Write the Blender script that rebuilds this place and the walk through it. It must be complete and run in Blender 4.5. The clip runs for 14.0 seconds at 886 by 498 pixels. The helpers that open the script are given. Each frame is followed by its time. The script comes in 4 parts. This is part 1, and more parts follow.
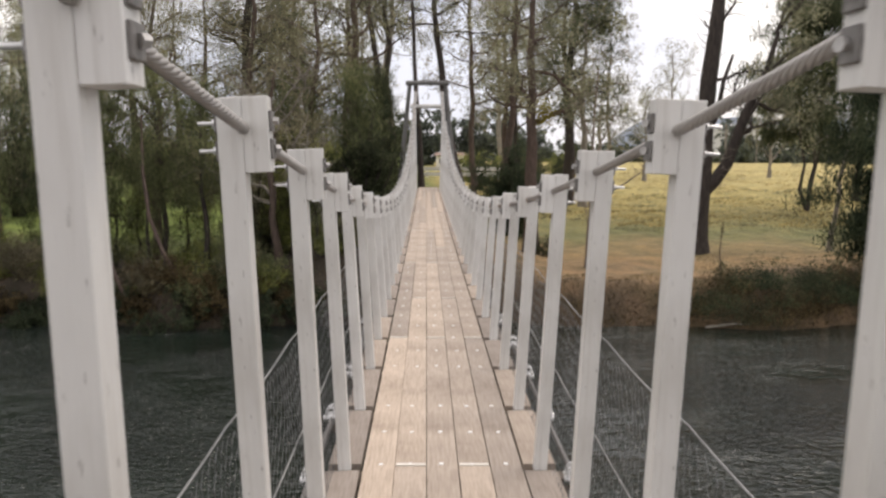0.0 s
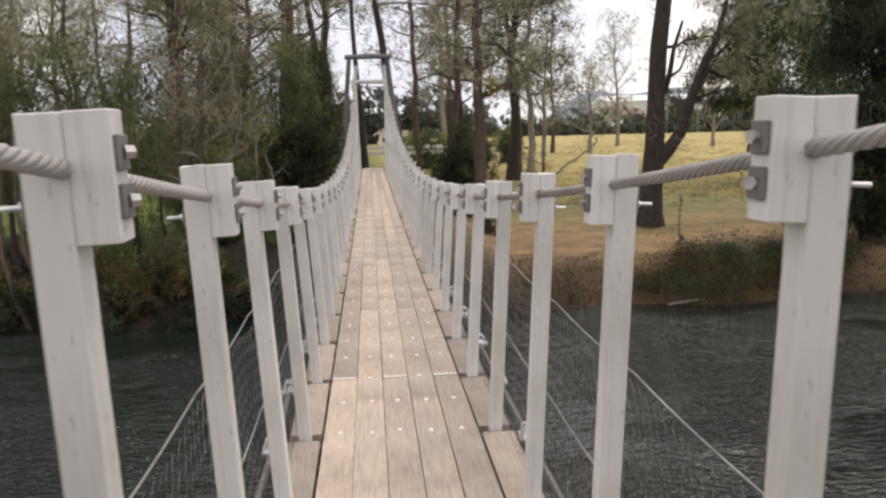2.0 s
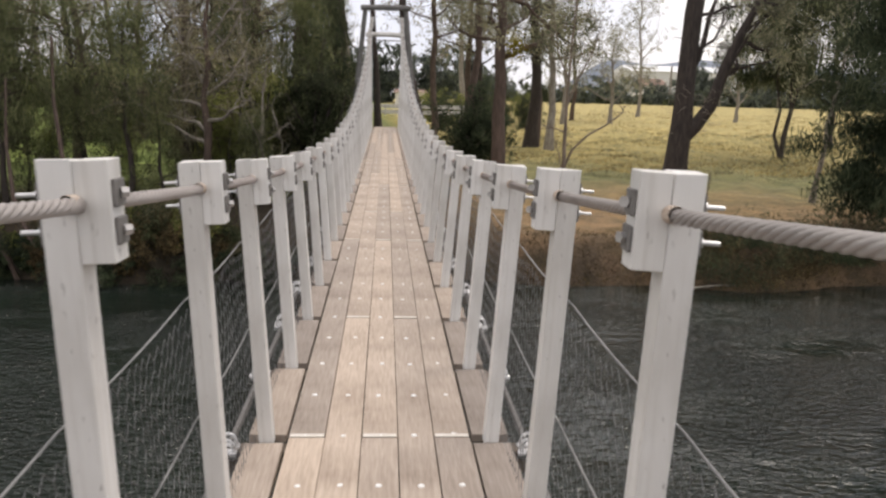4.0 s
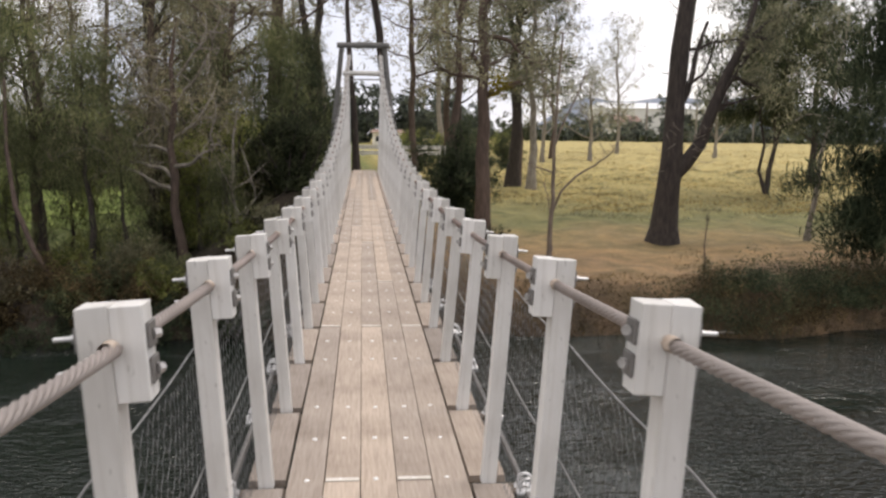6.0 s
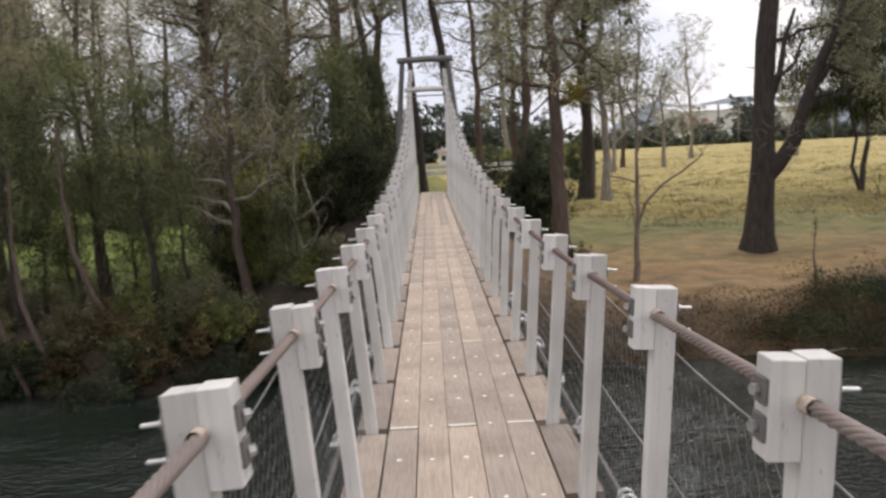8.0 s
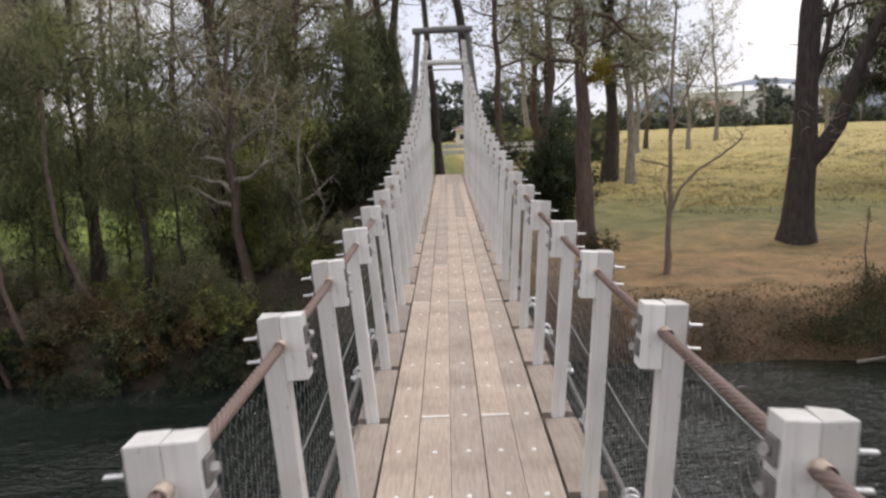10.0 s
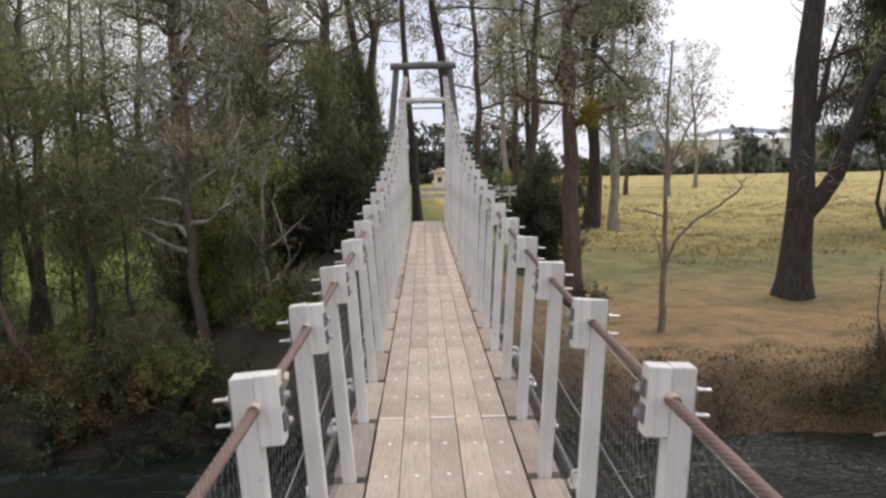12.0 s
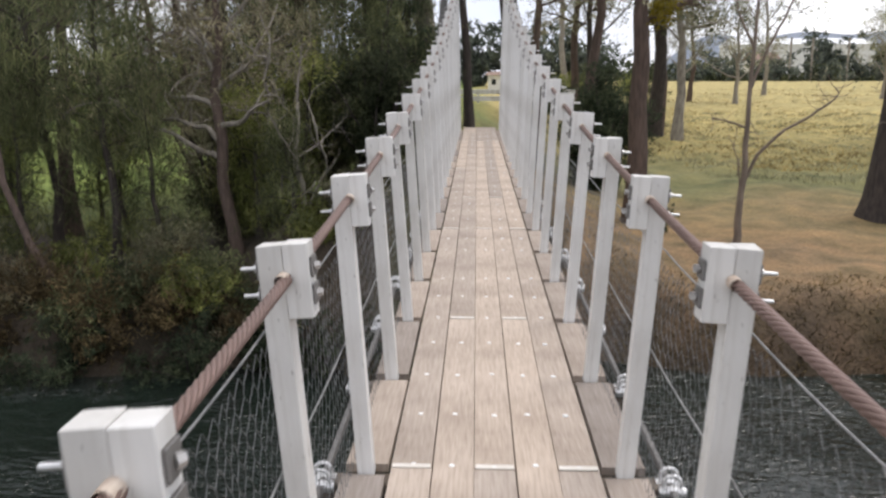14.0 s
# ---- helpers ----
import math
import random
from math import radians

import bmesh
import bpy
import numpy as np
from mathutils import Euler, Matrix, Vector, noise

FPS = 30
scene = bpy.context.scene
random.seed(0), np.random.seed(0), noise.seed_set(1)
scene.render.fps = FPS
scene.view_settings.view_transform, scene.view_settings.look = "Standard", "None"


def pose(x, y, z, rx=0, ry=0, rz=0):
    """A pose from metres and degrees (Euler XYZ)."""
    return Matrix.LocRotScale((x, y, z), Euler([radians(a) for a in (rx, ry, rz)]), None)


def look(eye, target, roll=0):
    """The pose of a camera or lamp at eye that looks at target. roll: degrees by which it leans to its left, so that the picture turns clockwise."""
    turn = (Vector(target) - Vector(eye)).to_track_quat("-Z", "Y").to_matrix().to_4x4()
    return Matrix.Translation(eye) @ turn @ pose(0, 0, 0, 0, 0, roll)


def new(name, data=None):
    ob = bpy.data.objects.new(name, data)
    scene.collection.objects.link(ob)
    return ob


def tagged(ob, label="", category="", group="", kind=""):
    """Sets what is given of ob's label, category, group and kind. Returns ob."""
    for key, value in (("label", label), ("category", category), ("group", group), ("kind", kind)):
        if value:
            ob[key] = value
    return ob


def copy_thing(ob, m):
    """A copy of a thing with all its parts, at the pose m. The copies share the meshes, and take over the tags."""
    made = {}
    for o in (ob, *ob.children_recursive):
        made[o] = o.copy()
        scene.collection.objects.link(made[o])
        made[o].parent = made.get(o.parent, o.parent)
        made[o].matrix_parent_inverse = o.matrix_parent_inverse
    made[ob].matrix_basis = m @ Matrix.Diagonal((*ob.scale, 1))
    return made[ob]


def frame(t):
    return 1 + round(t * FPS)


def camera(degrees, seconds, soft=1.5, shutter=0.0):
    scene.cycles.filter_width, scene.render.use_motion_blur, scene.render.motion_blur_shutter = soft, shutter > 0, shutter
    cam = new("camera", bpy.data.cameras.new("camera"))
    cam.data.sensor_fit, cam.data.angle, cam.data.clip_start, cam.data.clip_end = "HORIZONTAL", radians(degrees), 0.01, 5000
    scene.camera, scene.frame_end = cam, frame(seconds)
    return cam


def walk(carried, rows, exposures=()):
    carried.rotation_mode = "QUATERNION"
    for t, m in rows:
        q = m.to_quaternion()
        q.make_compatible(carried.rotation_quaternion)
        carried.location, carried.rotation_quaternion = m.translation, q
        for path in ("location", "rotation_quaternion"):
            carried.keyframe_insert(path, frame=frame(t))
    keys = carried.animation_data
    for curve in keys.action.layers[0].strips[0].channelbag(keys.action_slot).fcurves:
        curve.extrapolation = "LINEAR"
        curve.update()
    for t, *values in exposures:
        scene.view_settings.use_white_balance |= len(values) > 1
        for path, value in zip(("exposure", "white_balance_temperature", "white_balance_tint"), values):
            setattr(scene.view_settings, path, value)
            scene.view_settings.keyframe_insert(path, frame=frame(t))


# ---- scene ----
cam = camera(55.2, 14.0, soft=2.5, shutter=0.4)

# seconds, place, then yaw to the left, pitch up and roll in degrees
PATH = [
    (0.0, -0.088, -12.133, 1.479, -1.16, -6.01, 0.33),
    (0.5, -0.085, -11.680, 1.477, -0.34, -7.60, 0.88),
    (1.0, -0.099, -11.199, 1.485, -3.72, -8.21, -0.75),
    (1.5, -0.086, -10.685, 1.472, 0.27, -9.71, 1.33),
    (2.0, -0.114, -10.241, 1.468, -4.77, -7.52, -1.39),
    (4.3, 0.009, -8.273, 1.442, -4.47, -10.19, 2.12),
    (4.5, 0.005, -8.089, 1.445, -6.01, -9.32, 1.82),
    (5.0, -0.004, -7.629, 1.452, -4.44, -8.45, 0.52),
    (5.5, -0.037, -7.132, 1.479, -3.02, -7.94, 1.30),
    (6.0, -0.074, -6.615, 1.493, -5.50, -7.47, 0.75),
    (6.5, -0.067, -6.090, 1.502, -0.52, -7.67, 2.37),
    (7.0, -0.109, -5.564, 1.505, -2.71, -4.80, -0.05),
    (7.5, -0.114, -5.023, 1.480, 1.26, -5.27, -2.02),
    (8.0, -0.112, -4.480, 1.462, -0.71, -6.20, -2.94),
    (8.2, -0.111, -4.263, 1.455, -3.14, -6.52, -1.41),
    (10.3, -0.047, -2.037, 1.510, 0.68, -7.62, -2.17),
    (10.5, -0.049, -1.829, 1.508, -2.40, -7.08, 0.22),
    (11.0, -0.053, -1.309, 1.503, -1.36, -7.03, 0.23),
    (11.5, -0.070, -0.739, 1.505, -0.13, -7.00, -0.19),
    (12.0, -0.091, -0.168, 1.547, -1.24, -4.83, -1.05),
    (12.5, -0.057, 0.430, 1.563, 0.95, -5.91, 0.22),
    (13.0, -0.091, 0.998, 1.536, -0.52, -9.32, -1.02),
    (13.5, -0.062, 1.513, 1.518, 1.92, -11.75, 1.50),
    (14.0, -0.078, 1.990, 1.508, 2.26, -11.28, -0.09),
]


def carried_pose(x, y, z, yaw, pitch, roll):
    return pose(x, y, z, 90 + pitch, 0, yaw) @ pose(0, 0, 0, 0, 0, roll)


walk(cam, [(t, carried_pose(*p)) for t, *p in PATH],
     [(0.0, 0.18, 7060, 14.0), (2.0, 0.16, 7040, 14.0), (6.0, 0.16, 6940, 14.0), (8.0, 0.03, 6820, 14.5), (11.0, 0.06, 6700, 14.2), (13.0, 0.04, 6620, 13.4), (14.0, 0.27, 6500, 12.4)])

# ---- light ----
world = bpy.data.worlds.new("overcast_sky")
scene.world = world
world.use_nodes = True
wn, wl = world.node_tree.nodes, world.node_tree.links
wn.clear()
sky = wn.new("ShaderNodeTexSky")
sky.sky_type, sky.sun_disc = "NISHITA", False
sky.sun_elevation, sky.sun_rotation = radians(68.2), radians(63.4)
sky.dust_density, sky.air_density = 3.0, 1.0
sky_bg, cloud_bg, sky_mix, sky_out = (wn.new("ShaderNodeBackground"), wn.new("ShaderNodeBackground"),
                                      wn.new("ShaderNodeMixShader"), wn.new("ShaderNodeOutputWorld"))
sky_bg.inputs["Strength"].default_value = 0.12
cloud_noise, cloud_ramp, cloud_co = wn.new("ShaderNodeTexNoise"), wn.new("ShaderNodeValToRGB"), wn.new("ShaderNodeTexCoord")
cloud_noise.inputs["Scale"].default_value = 2.2
cloud_noise.inputs["Detail"].default_value = 5
cloud_ramp.color_ramp.elements[0].position, cloud_ramp.color_ramp.elements[0].color = 0.36, (0.62, 0.68, 0.83, 1)
cloud_ramp.color_ramp.elements[1].position, cloud_ramp.color_ramp.elements[1].color = 0.56, (1.0, 0.99, 0.98, 1)
wl.new(cloud_co.outputs["Generated"], cloud_noise.inputs["Vector"])
wl.new(cloud_noise.outputs["Fac"], cloud_ramp.inputs["Fac"])
wl.new(cloud_ramp.outputs["Color"], cloud_bg.inputs["Color"])
cloud_bg.inputs["Strength"].default_value = 1.3
sky_mix.inputs["Fac"].default_value = 0.8
wl.new(sky.outputs["Color"], sky_bg.inputs["Color"])
wl.new(sky_bg.outputs["Background"], sky_mix.inputs[1])
wl.new(cloud_bg.outputs["Background"], sky_mix.inputs[2])
wl.new(sky_mix.outputs["Shader"], sky_out.inputs["Surface"])

sun = new("sun", bpy.data.lights.new("sun", "SUN"))
sun.data.energy, sun.data.angle, sun.data.color = 1.1, radians(18), (1.0, 0.96, 0.9)
sun.matrix_world = look((10, 5, 28), (0, 0, 0))
scene.view_settings.exposure = 0.0


# ---- materials ----
def material(name, rough=0.7, metal=0.0):
    m = bpy.data.materials.new(name)
    m.use_nodes = True
    nodes, links = m.node_tree.nodes, m.node_tree.links
    shader = nodes["Principled BSDF"]
    shader.inputs["Roughness"].default_value, shader.inputs["Metallic"].default_value = rough, metal
    return m, nodes, links, shader


def noise_node(nodes, links, scale, detail=4, stretch=None, where="Object", rough=0.55):
    co, tex = nodes.new("ShaderNodeTexCoord"), nodes.new("ShaderNodeTexNoise")
    tex.inputs["Scale"].default_value, tex.inputs["Detail"].default_value = scale, detail
    tex.inputs["Roughness"].default_value = rough
    if stretch:
        mp = nodes.new("ShaderNodeMapping")
        mp.inputs["Scale"].default_value = stretch
        links.new(co.outputs[where], mp.inputs["Vector"])
        links.new(mp.outputs["Vector"], tex.inputs["Vector"])
    else:
        links.new(co.outputs[where], tex.inputs["Vector"])
    return tex.outputs["Fac"]


def ramp(nodes, links, fac, *stops):
    r = nodes.new("ShaderNodeValToRGB")
    while len(r.color_ramp.elements) < len(stops):
        r.color_ramp.elements.new(0.5)
    for e, (p, c) in zip(r.color_ramp.elements, stops):
        e.position, e.color = p, (*c, 1)
    links.new(fac, r.inputs["Fac"])
    return r.outputs["Color"]


def mix(nodes, links, fac, a, b, mode="MIX"):
    n = nodes.new("ShaderNodeMix")
    n.data_type, n.blend_type = "RGBA", mode
    for sock, v in ((n.inputs[0], fac), (n.inputs[6], a), (n.inputs[7], b)):
        if isinstance(v, (int, float)):
            sock.default_value = v
        elif isinstance(v, tuple):
            sock.default_value = (*v, 1)
        else:
            links.new(v, sock)
    return n.outputs[2]


def bump(nodes, links, shader, height, strength=0.3, distance=0.01):
    b = nodes.new("ShaderNodeBump")
    b.inputs["Strength"].default_value, b.inputs["Distance"].default_value = strength, distance
    links.new(height, b.inputs["Height"])
    links.new(b.outputs["Normal"], shader.inputs["Normal"])


def object_random(nodes):
    return nodes.new("ShaderNodeObjectInfo").outputs["Random"]


def island_random(nodes):
    return nodes.new("ShaderNodeNewGeometry").outputs["Random Per Island"]


def plain(name, a, b, scale=6.0, rough=0.7, metal=0.0, relief=0.2, stretch=None, depth=0.01, fine=60.0):
    m, n, l, s = material(name, rough, metal)
    big = noise_node(n, l, scale, 5, stretch)
    col = ramp(n, l, big, (0.3, a), (0.7, b))
    l.new(col, s.inputs["Base Color"])
    bump(n, l, s, noise_node(n, l, fine, 3, stretch), relief, depth)
    return m


def make_white_paint():
    m, n, l, s = material("white_paint", 0.6)
    dirt = ramp(n, l, noise_node(n, l, 4, 6, (1, 1, 0.35)), (0.28, (0.5, 0.485, 0.46)), (0.5, (0.68, 0.675, 0.66)), (0.7, (0.76, 0.755, 0.745)))
    streak = ramp(n, l, noise_node(n, l, 22, 5, (1.6, 1.6, 0.07), rough=0.65), (0.3, (0.62, 0.59, 0.55)), (0.5, (1, 1, 1)))
    specks = ramp(n, l, noise_node(n, l, 60, 4, (1, 1, 0.3)), (0.28, (0.22, 0.2, 0.18)), (0.36, (1, 1, 1)))
    chips = ramp(n, l, noise_node(n, l, 11, 6, (1, 1, 0.6), rough=0.7), (0.24, (0.42, 0.38, 0.34)), (0.3, (1, 1, 1)))
    col = mix(n, l, 0.35, dirt, streak, "MULTIPLY")
    col = mix(n, l, 0.6, col, specks, "MULTIPLY")
    col = mix(n, l, 0.8, col, chips, "MULTIPLY")
    tint = ramp(n, l, object_random(n), (0.0, (0.88, 0.875, 0.86)), (1.0, (1.03, 1.03, 1.03)))
    l.new(mix(n, l, 1.0, col, tint, "MULTIPLY"), s.inputs["Base Color"])
    bump(n, l, s, noise_node(n, l, 30, 5, (1, 1, 0.12)), 0.35, 0.004)
    return m


def make_deck_wood(name, tone):
    m, n, l, s = material(name, 0.75)
    grain = noise_node(n, l, 9, 6, (9, 0.7, 3))
    col = ramp(n, l, grain, (0.25, (0.35, 0.29, 0.24)), (0.5, (0.455, 0.385, 0.325)), (0.75, (0.54, 0.47, 0.405)))
    blotch = ramp(n, l, noise_node(n, l, 1.6, 5), (0.28, (0.6, 0.57, 0.55)), (0.45, (0.88, 0.87, 0.86)), (0.62, (1.04, 1.04, 1.04)))
    col = mix(n, l, 1.0, col, blotch, "MULTIPLY")
    tint = ramp(n, l, object_random(n), (0.0, (0.76, 0.76, 0.77)), (0.5, (0.97, 0.95, 0.93)), (1.0, (1.15, 1.11, 1.06)))
    col = mix(n, l, 1.0, col, tone, "MULTIPLY")
    l.new(mix(n, l, 1.0, col, tint, "MULTIPLY"), s.inputs["Base Color"])
    bump(n, l, s, noise_node(n, l, 30, 5, (6, 0.5, 1)), 0.4, 0.006)
    return m


def make_cable():
    m, n, l, s = material("rusting_wire_rope", 0.5, 0.35)
    co, sep, rng = n.new("ShaderNodeTexCoord"), n.new("ShaderNodeSeparateXYZ"), n.new("ShaderNodeMapRange")
    l.new(co.outputs["Object"], sep.inputs[0])
    l.new(sep.outputs["Y"], rng.inputs["Value"])
    rng.inputs["From Min"].default_value, rng.inputs["From Max"].default_value = -9.0, 0.0
    patch = ramp(n, l, noise_node(n, l, 3.0, 6), (0.3, (0.75, 0.75, 0.75)), (0.65, (1, 1, 1)))
    grey = mix(n, l, 1.0, (0.42, 0.4, 0.38), patch, "MULTIPLY")
    rust = mix(n, l, 1.0, (0.2, 0.132, 0.112), patch, "MULTIPLY")
    l.new(mix(n, l, rng.outputs["Result"], grey, rust), s.inputs["Base Color"])
    return m


def make_foliage(name, a, b, c):
    m = bpy.data.materials.new(name)
    m.use_nodes = True
    n, l = m.node_tree.nodes, m.node_tree.links
    n.clear()
    out, mx, df, tr = (n.new("ShaderNodeOutputMaterial"), n.new("ShaderNodeMixShader"),
                       n.new("ShaderNodeBsdfDiffuse"), n.new("ShaderNodeBsdfTranslucent"))
    col = ramp(n, l, island_random(n), (0.0, a), (0.55, b), (1.0, c))
    tint = ramp(n, l, noise_node(n, l, 0.6, 4), (0.34, (0.5, 0.51, 0.52)), (0.5, (0.95, 0.95, 0.93)), (0.66, (1.5, 1.47, 1.32)))
    col = mix(n, l, 1.0, col, tint, "MULTIPLY")
    l.new(col, df.inputs["Color"])
    l.new(col, tr.inputs["Color"])
    mx.inputs["Fac"].default_value = 0.58
    l.new(df.outputs[0], mx.inputs[1])
    l.new(tr.outputs[0], mx.inputs[2])
    l.new(mx.outputs[0], out.inputs["Surface"])
    return m


def make_water():
    m, n, l, s = material("river_water", 0.03)
    s.inputs["IOR"].default_value = 1.42
    col = ramp(n, l, noise_node(n, l, 0.12, 4), (0.3, (0.007, 0.011, 0.009)), (0.7, (0.014, 0.022, 0.017)))
    l.new(col, s.inputs["Base Color"])
    fine, wide = noise_node(n, l, 5.5, 2, (0.75, 1.3, 1)), noise_node(n, l, 0.17, 4, (1, 1.5, 1))
    gust = n.new("ShaderNodeMath")
    gust.operation = "MULTIPLY"
    l.new(fine, gust.inputs[0])
    l.new(ramp(n, l, wide, (0.42, (0.18, 0.18, 0.18)), (0.58, (1, 1, 1))), gust.inputs[1])
    swell = n.new("ShaderNodeMath")
    swell.operation = "MULTIPLY_ADD"
    l.new(noise_node(n, l, 1.7, 2, (0.8, 1.25, 1)), swell.inputs[0])
    swell.inputs[1].default_value = 0.35
    l.new(gust.outputs[0], swell.inputs[2])
    bump(n, l, s, swell.outputs[0], 1.0, 0.3)
    return m


def make_ground():
    m, n, l, s = material("dry_grass_ground", 0.95)
    geo, sep = n.new("ShaderNodeNewGeometry"), n.new("ShaderNodeSeparateXYZ")
    l.new(geo.outputs["Position"], sep.inputs[0])
    wob = noise_node(n, l, 0.14, 5)
    add = n.new("ShaderNodeMath")
    add.operation = "MULTIPLY_ADD"
    l.new(wob, add.inputs[0])
    add.inputs[1].default_value = 16.0
    l.new(sep.outputs["Y"], add.inputs[2])
    rng = n.new("ShaderNodeMapRange")
    rng.inputs["From Min"].default_value, rng.inputs["From Max"].default_value = 26.0, 96.0
    l.new(add.outputs[0], rng.inputs["Value"])
    # the lowest stops darken the bank face: dark soil and its shade together
    bands = ramp(n, l, rng.outputs["Result"], (0.0, (0.045, 0.034, 0.025)), (0.035, (0.085, 0.06, 0.04)), (0.08, (0.23, 0.155, 0.085)), (0.14, (0.31, 0.21, 0.105)),
                 (0.22, (0.26, 0.2, 0.095)), (0.31, (0.17, 0.172, 0.068)), (0.36, (0.2, 0.19, 0.075)), (0.47, (0.31, 0.265, 0.1)), (0.7, (0.42, 0.35, 0.13)), (1.0, (0.46, 0.385, 0.16)))
    left_x = n.new("ShaderNodeMapRange")
    left_x.inputs["From Min"].default_value, left_x.inputs["From Max"].default_value = 1.5, -2.5
    l.new(sep.outputs["X"], left_x.inputs["Value"])
    mulch_shade_y = n.new("ShaderNodeMapRange")
    mulch_shade_y.inputs["From Min"].default_value, mulch_shade_y.inputs["From Max"].default_value = 42.0, 35.0
    l.new(add.outputs[0], mulch_shade_y.inputs["Value"])
    mulch_shade = n.new("ShaderNodeMath")
    mulch_shade.operation = "MULTIPLY"
    l.new(left_x.outputs["Result"], mulch_shade.inputs[0])
    l.new(mulch_shade_y.outputs["Result"], mulch_shade.inputs[1])
    lawn = mix(n, l, left_x.outputs["Result"], bands, (0.24, 0.32, 0.085))
    # leaf-litter brown, kept this dark to paint in the shade under the thicket
    bands = mix(n, l, mulch_shade.outputs[0], lawn, (0.055, 0.043, 0.031))
    spots = ramp(n, l, noise_node(n, l, 0.9, 6), (0.3, (0.58, 0.62, 0.5)), (0.48, (1.0, 1.0, 0.96)), (0.68, (1.38, 1.3, 1.22)))
    litter = ramp(n, l, noise_node(n, l, 14, 4), (0.3, (0.45, 0.43, 0.4)), (0.62, (1.0, 1.0, 1.0)))
    col = mix(n, l, 1.0, mix(n, l, 1.0, bands, spots, "MULTIPLY"), litter, "MULTIPLY")
    l.new(col, s.inputs["Base Color"])
    bump(n, l, s, noise_node(n, l, 9, 6), 0.6, 0.08)
    return m


DECK_EDGE = make_deck_wood("grimy_grey_edge_decking", (0.8, 0.81, 0.83))
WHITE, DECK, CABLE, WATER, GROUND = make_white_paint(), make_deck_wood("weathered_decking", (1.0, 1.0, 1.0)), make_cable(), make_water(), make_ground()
STEEL = plain("galvanised_steel", (0.66, 0.66, 0.66), (0.82, 0.82, 0.82), 20, 0.4, 0.55, 0.1)
# near-white, barely metallic: the sky's reflection is put into the nail colour
NAIL = plain("sky_white_nail_head", (0.8, 0.8, 0.79), (0.88, 0.88, 0.87), 20, 0.45, 0.2, 0.0)
NUT_STEEL = plain("grey_bolt_head", (0.32, 0.31, 0.3), (0.48, 0.47, 0.46), 25, 0.45, 0.5, 0.1)
DULL_STEEL = plain("dull_steel_plate", (0.12, 0.115, 0.11), (0.22, 0.21, 0.2), 25, 0.55, 0.3, 0.1)
STRAND = plain("grey_wire_strand", (0.14, 0.14, 0.14), (0.3, 0.3, 0.29), 8, 0.5, 0.3, 0.05)
WIRE = plain("weathered_wire", (0.09, 0.09, 0.09), (0.2, 0.2, 0.2), 4, 0.5, 0.3, 0.05)
BARE_TIMBER = plain("bare_bearer_timber", (0.09, 0.07, 0.055), (0.17, 0.14, 0.11), 5, 0.85, 0, 0.4)
PALE_END = plain("pale_worn_board_end", (0.6, 0.56, 0.5), (0.72, 0.69, 0.64), 12, 0.7, 0, 0.2)
TAG_WOOD = plain("pale_tag_wood", (0.42, 0.34, 0.26), (0.55, 0.46, 0.36), 30, 0.75, 0, 0.3)
TAN_SMEAR = plain("tan_paint_smear", (0.36, 0.26, 0.19), (0.62, 0.54, 0.46), 60, 0.7, 0, 0.5)
LOG_GREY = plain("weathered_grey_log", (0.1, 0.1, 0.097), (0.19, 0.186, 0.18), 4, 0.85, 0, 0.5, (1, 6, 6))
BARK_DARK = plain("dark_ironbark", (0.025, 0.021, 0.019), (0.075, 0.06, 0.052), 5, 0.95, 0, 0.9, (2, 2, 0.4), 0.05, 9)
BARK_BROWN = plain("brown_gum_bark", (0.06, 0.043, 0.036), (0.14, 0.10, 0.08), 5, 0.95, 0, 0.9, (2, 2, 0.4), 0.05, 9)
BARK_TAN = plain("tan_sapling_bark", (0.11, 0.085, 0.068), (0.24, 0.19, 0.15), 4, 0.9, 0, 0.5, (2, 2, 0.5), 0.03, 12)
BARK_PALE = plain("pale_dry_bark", (0.15, 0.132, 0.11), (0.32, 0.29, 0.245), 4, 0.9, 0, 0.5, (2, 2, 0.5), 0.03, 12)
LEAF_DARK = make_foliage("dark_casuarina_foliage", (0.042, 0.052, 0.032), (0.085, 0.1, 0.06), (0.16, 0.175, 0.105))
LEAF_GREY = make_foliage("grey_green_gum_leaves", (0.15, 0.155, 0.105), (0.28, 0.28, 0.195), (0.42, 0.41, 0.3))
LEAF_BROWN = make_foliage("olive_brown_foliage", (0.13, 0.118, 0.078), (0.25, 0.226, 0.155), (0.4, 0.36, 0.255))
LEAF_BLACK = make_foliage("blackish_green_foliage", (0.034, 0.048, 0.032), (0.07, 0.09, 0.058), (0.125, 0.145, 0.09))
LEAF_OAK = make_foliage("olive_black_she_oak_needles", (0.085, 0.1, 0.055), (0.17, 0.19, 0.1), (0.3, 0.31, 0.17))
LEAF_LIME = make_foliage("fresh_green_undergrowth", (0.11, 0.13, 0.045), (0.24, 0.265, 0.092), (0.39, 0.395, 0.16))
LEAF_OLIVE = make_foliage("pale_olive_casuarina_foliage", (0.15, 0.145, 0.09), (0.27, 0.265, 0.17), (0.4, 0.385, 0.27))
LEAF_YELLOW = make_foliage("yellow_wattle_leaves", (0.2, 0.16, 0.02), (0.3, 0.25, 0.04), (0.4, 0.34, 0.08))
# paled and greyed, so distance haze sits in the far leaf colour
LEAF_FAR_HAZE = make_foliage("haze_greyed_far_foliage", (0.07, 0.085, 0.075), (0.12, 0.14, 0.12), (0.18, 0.2, 0.17))
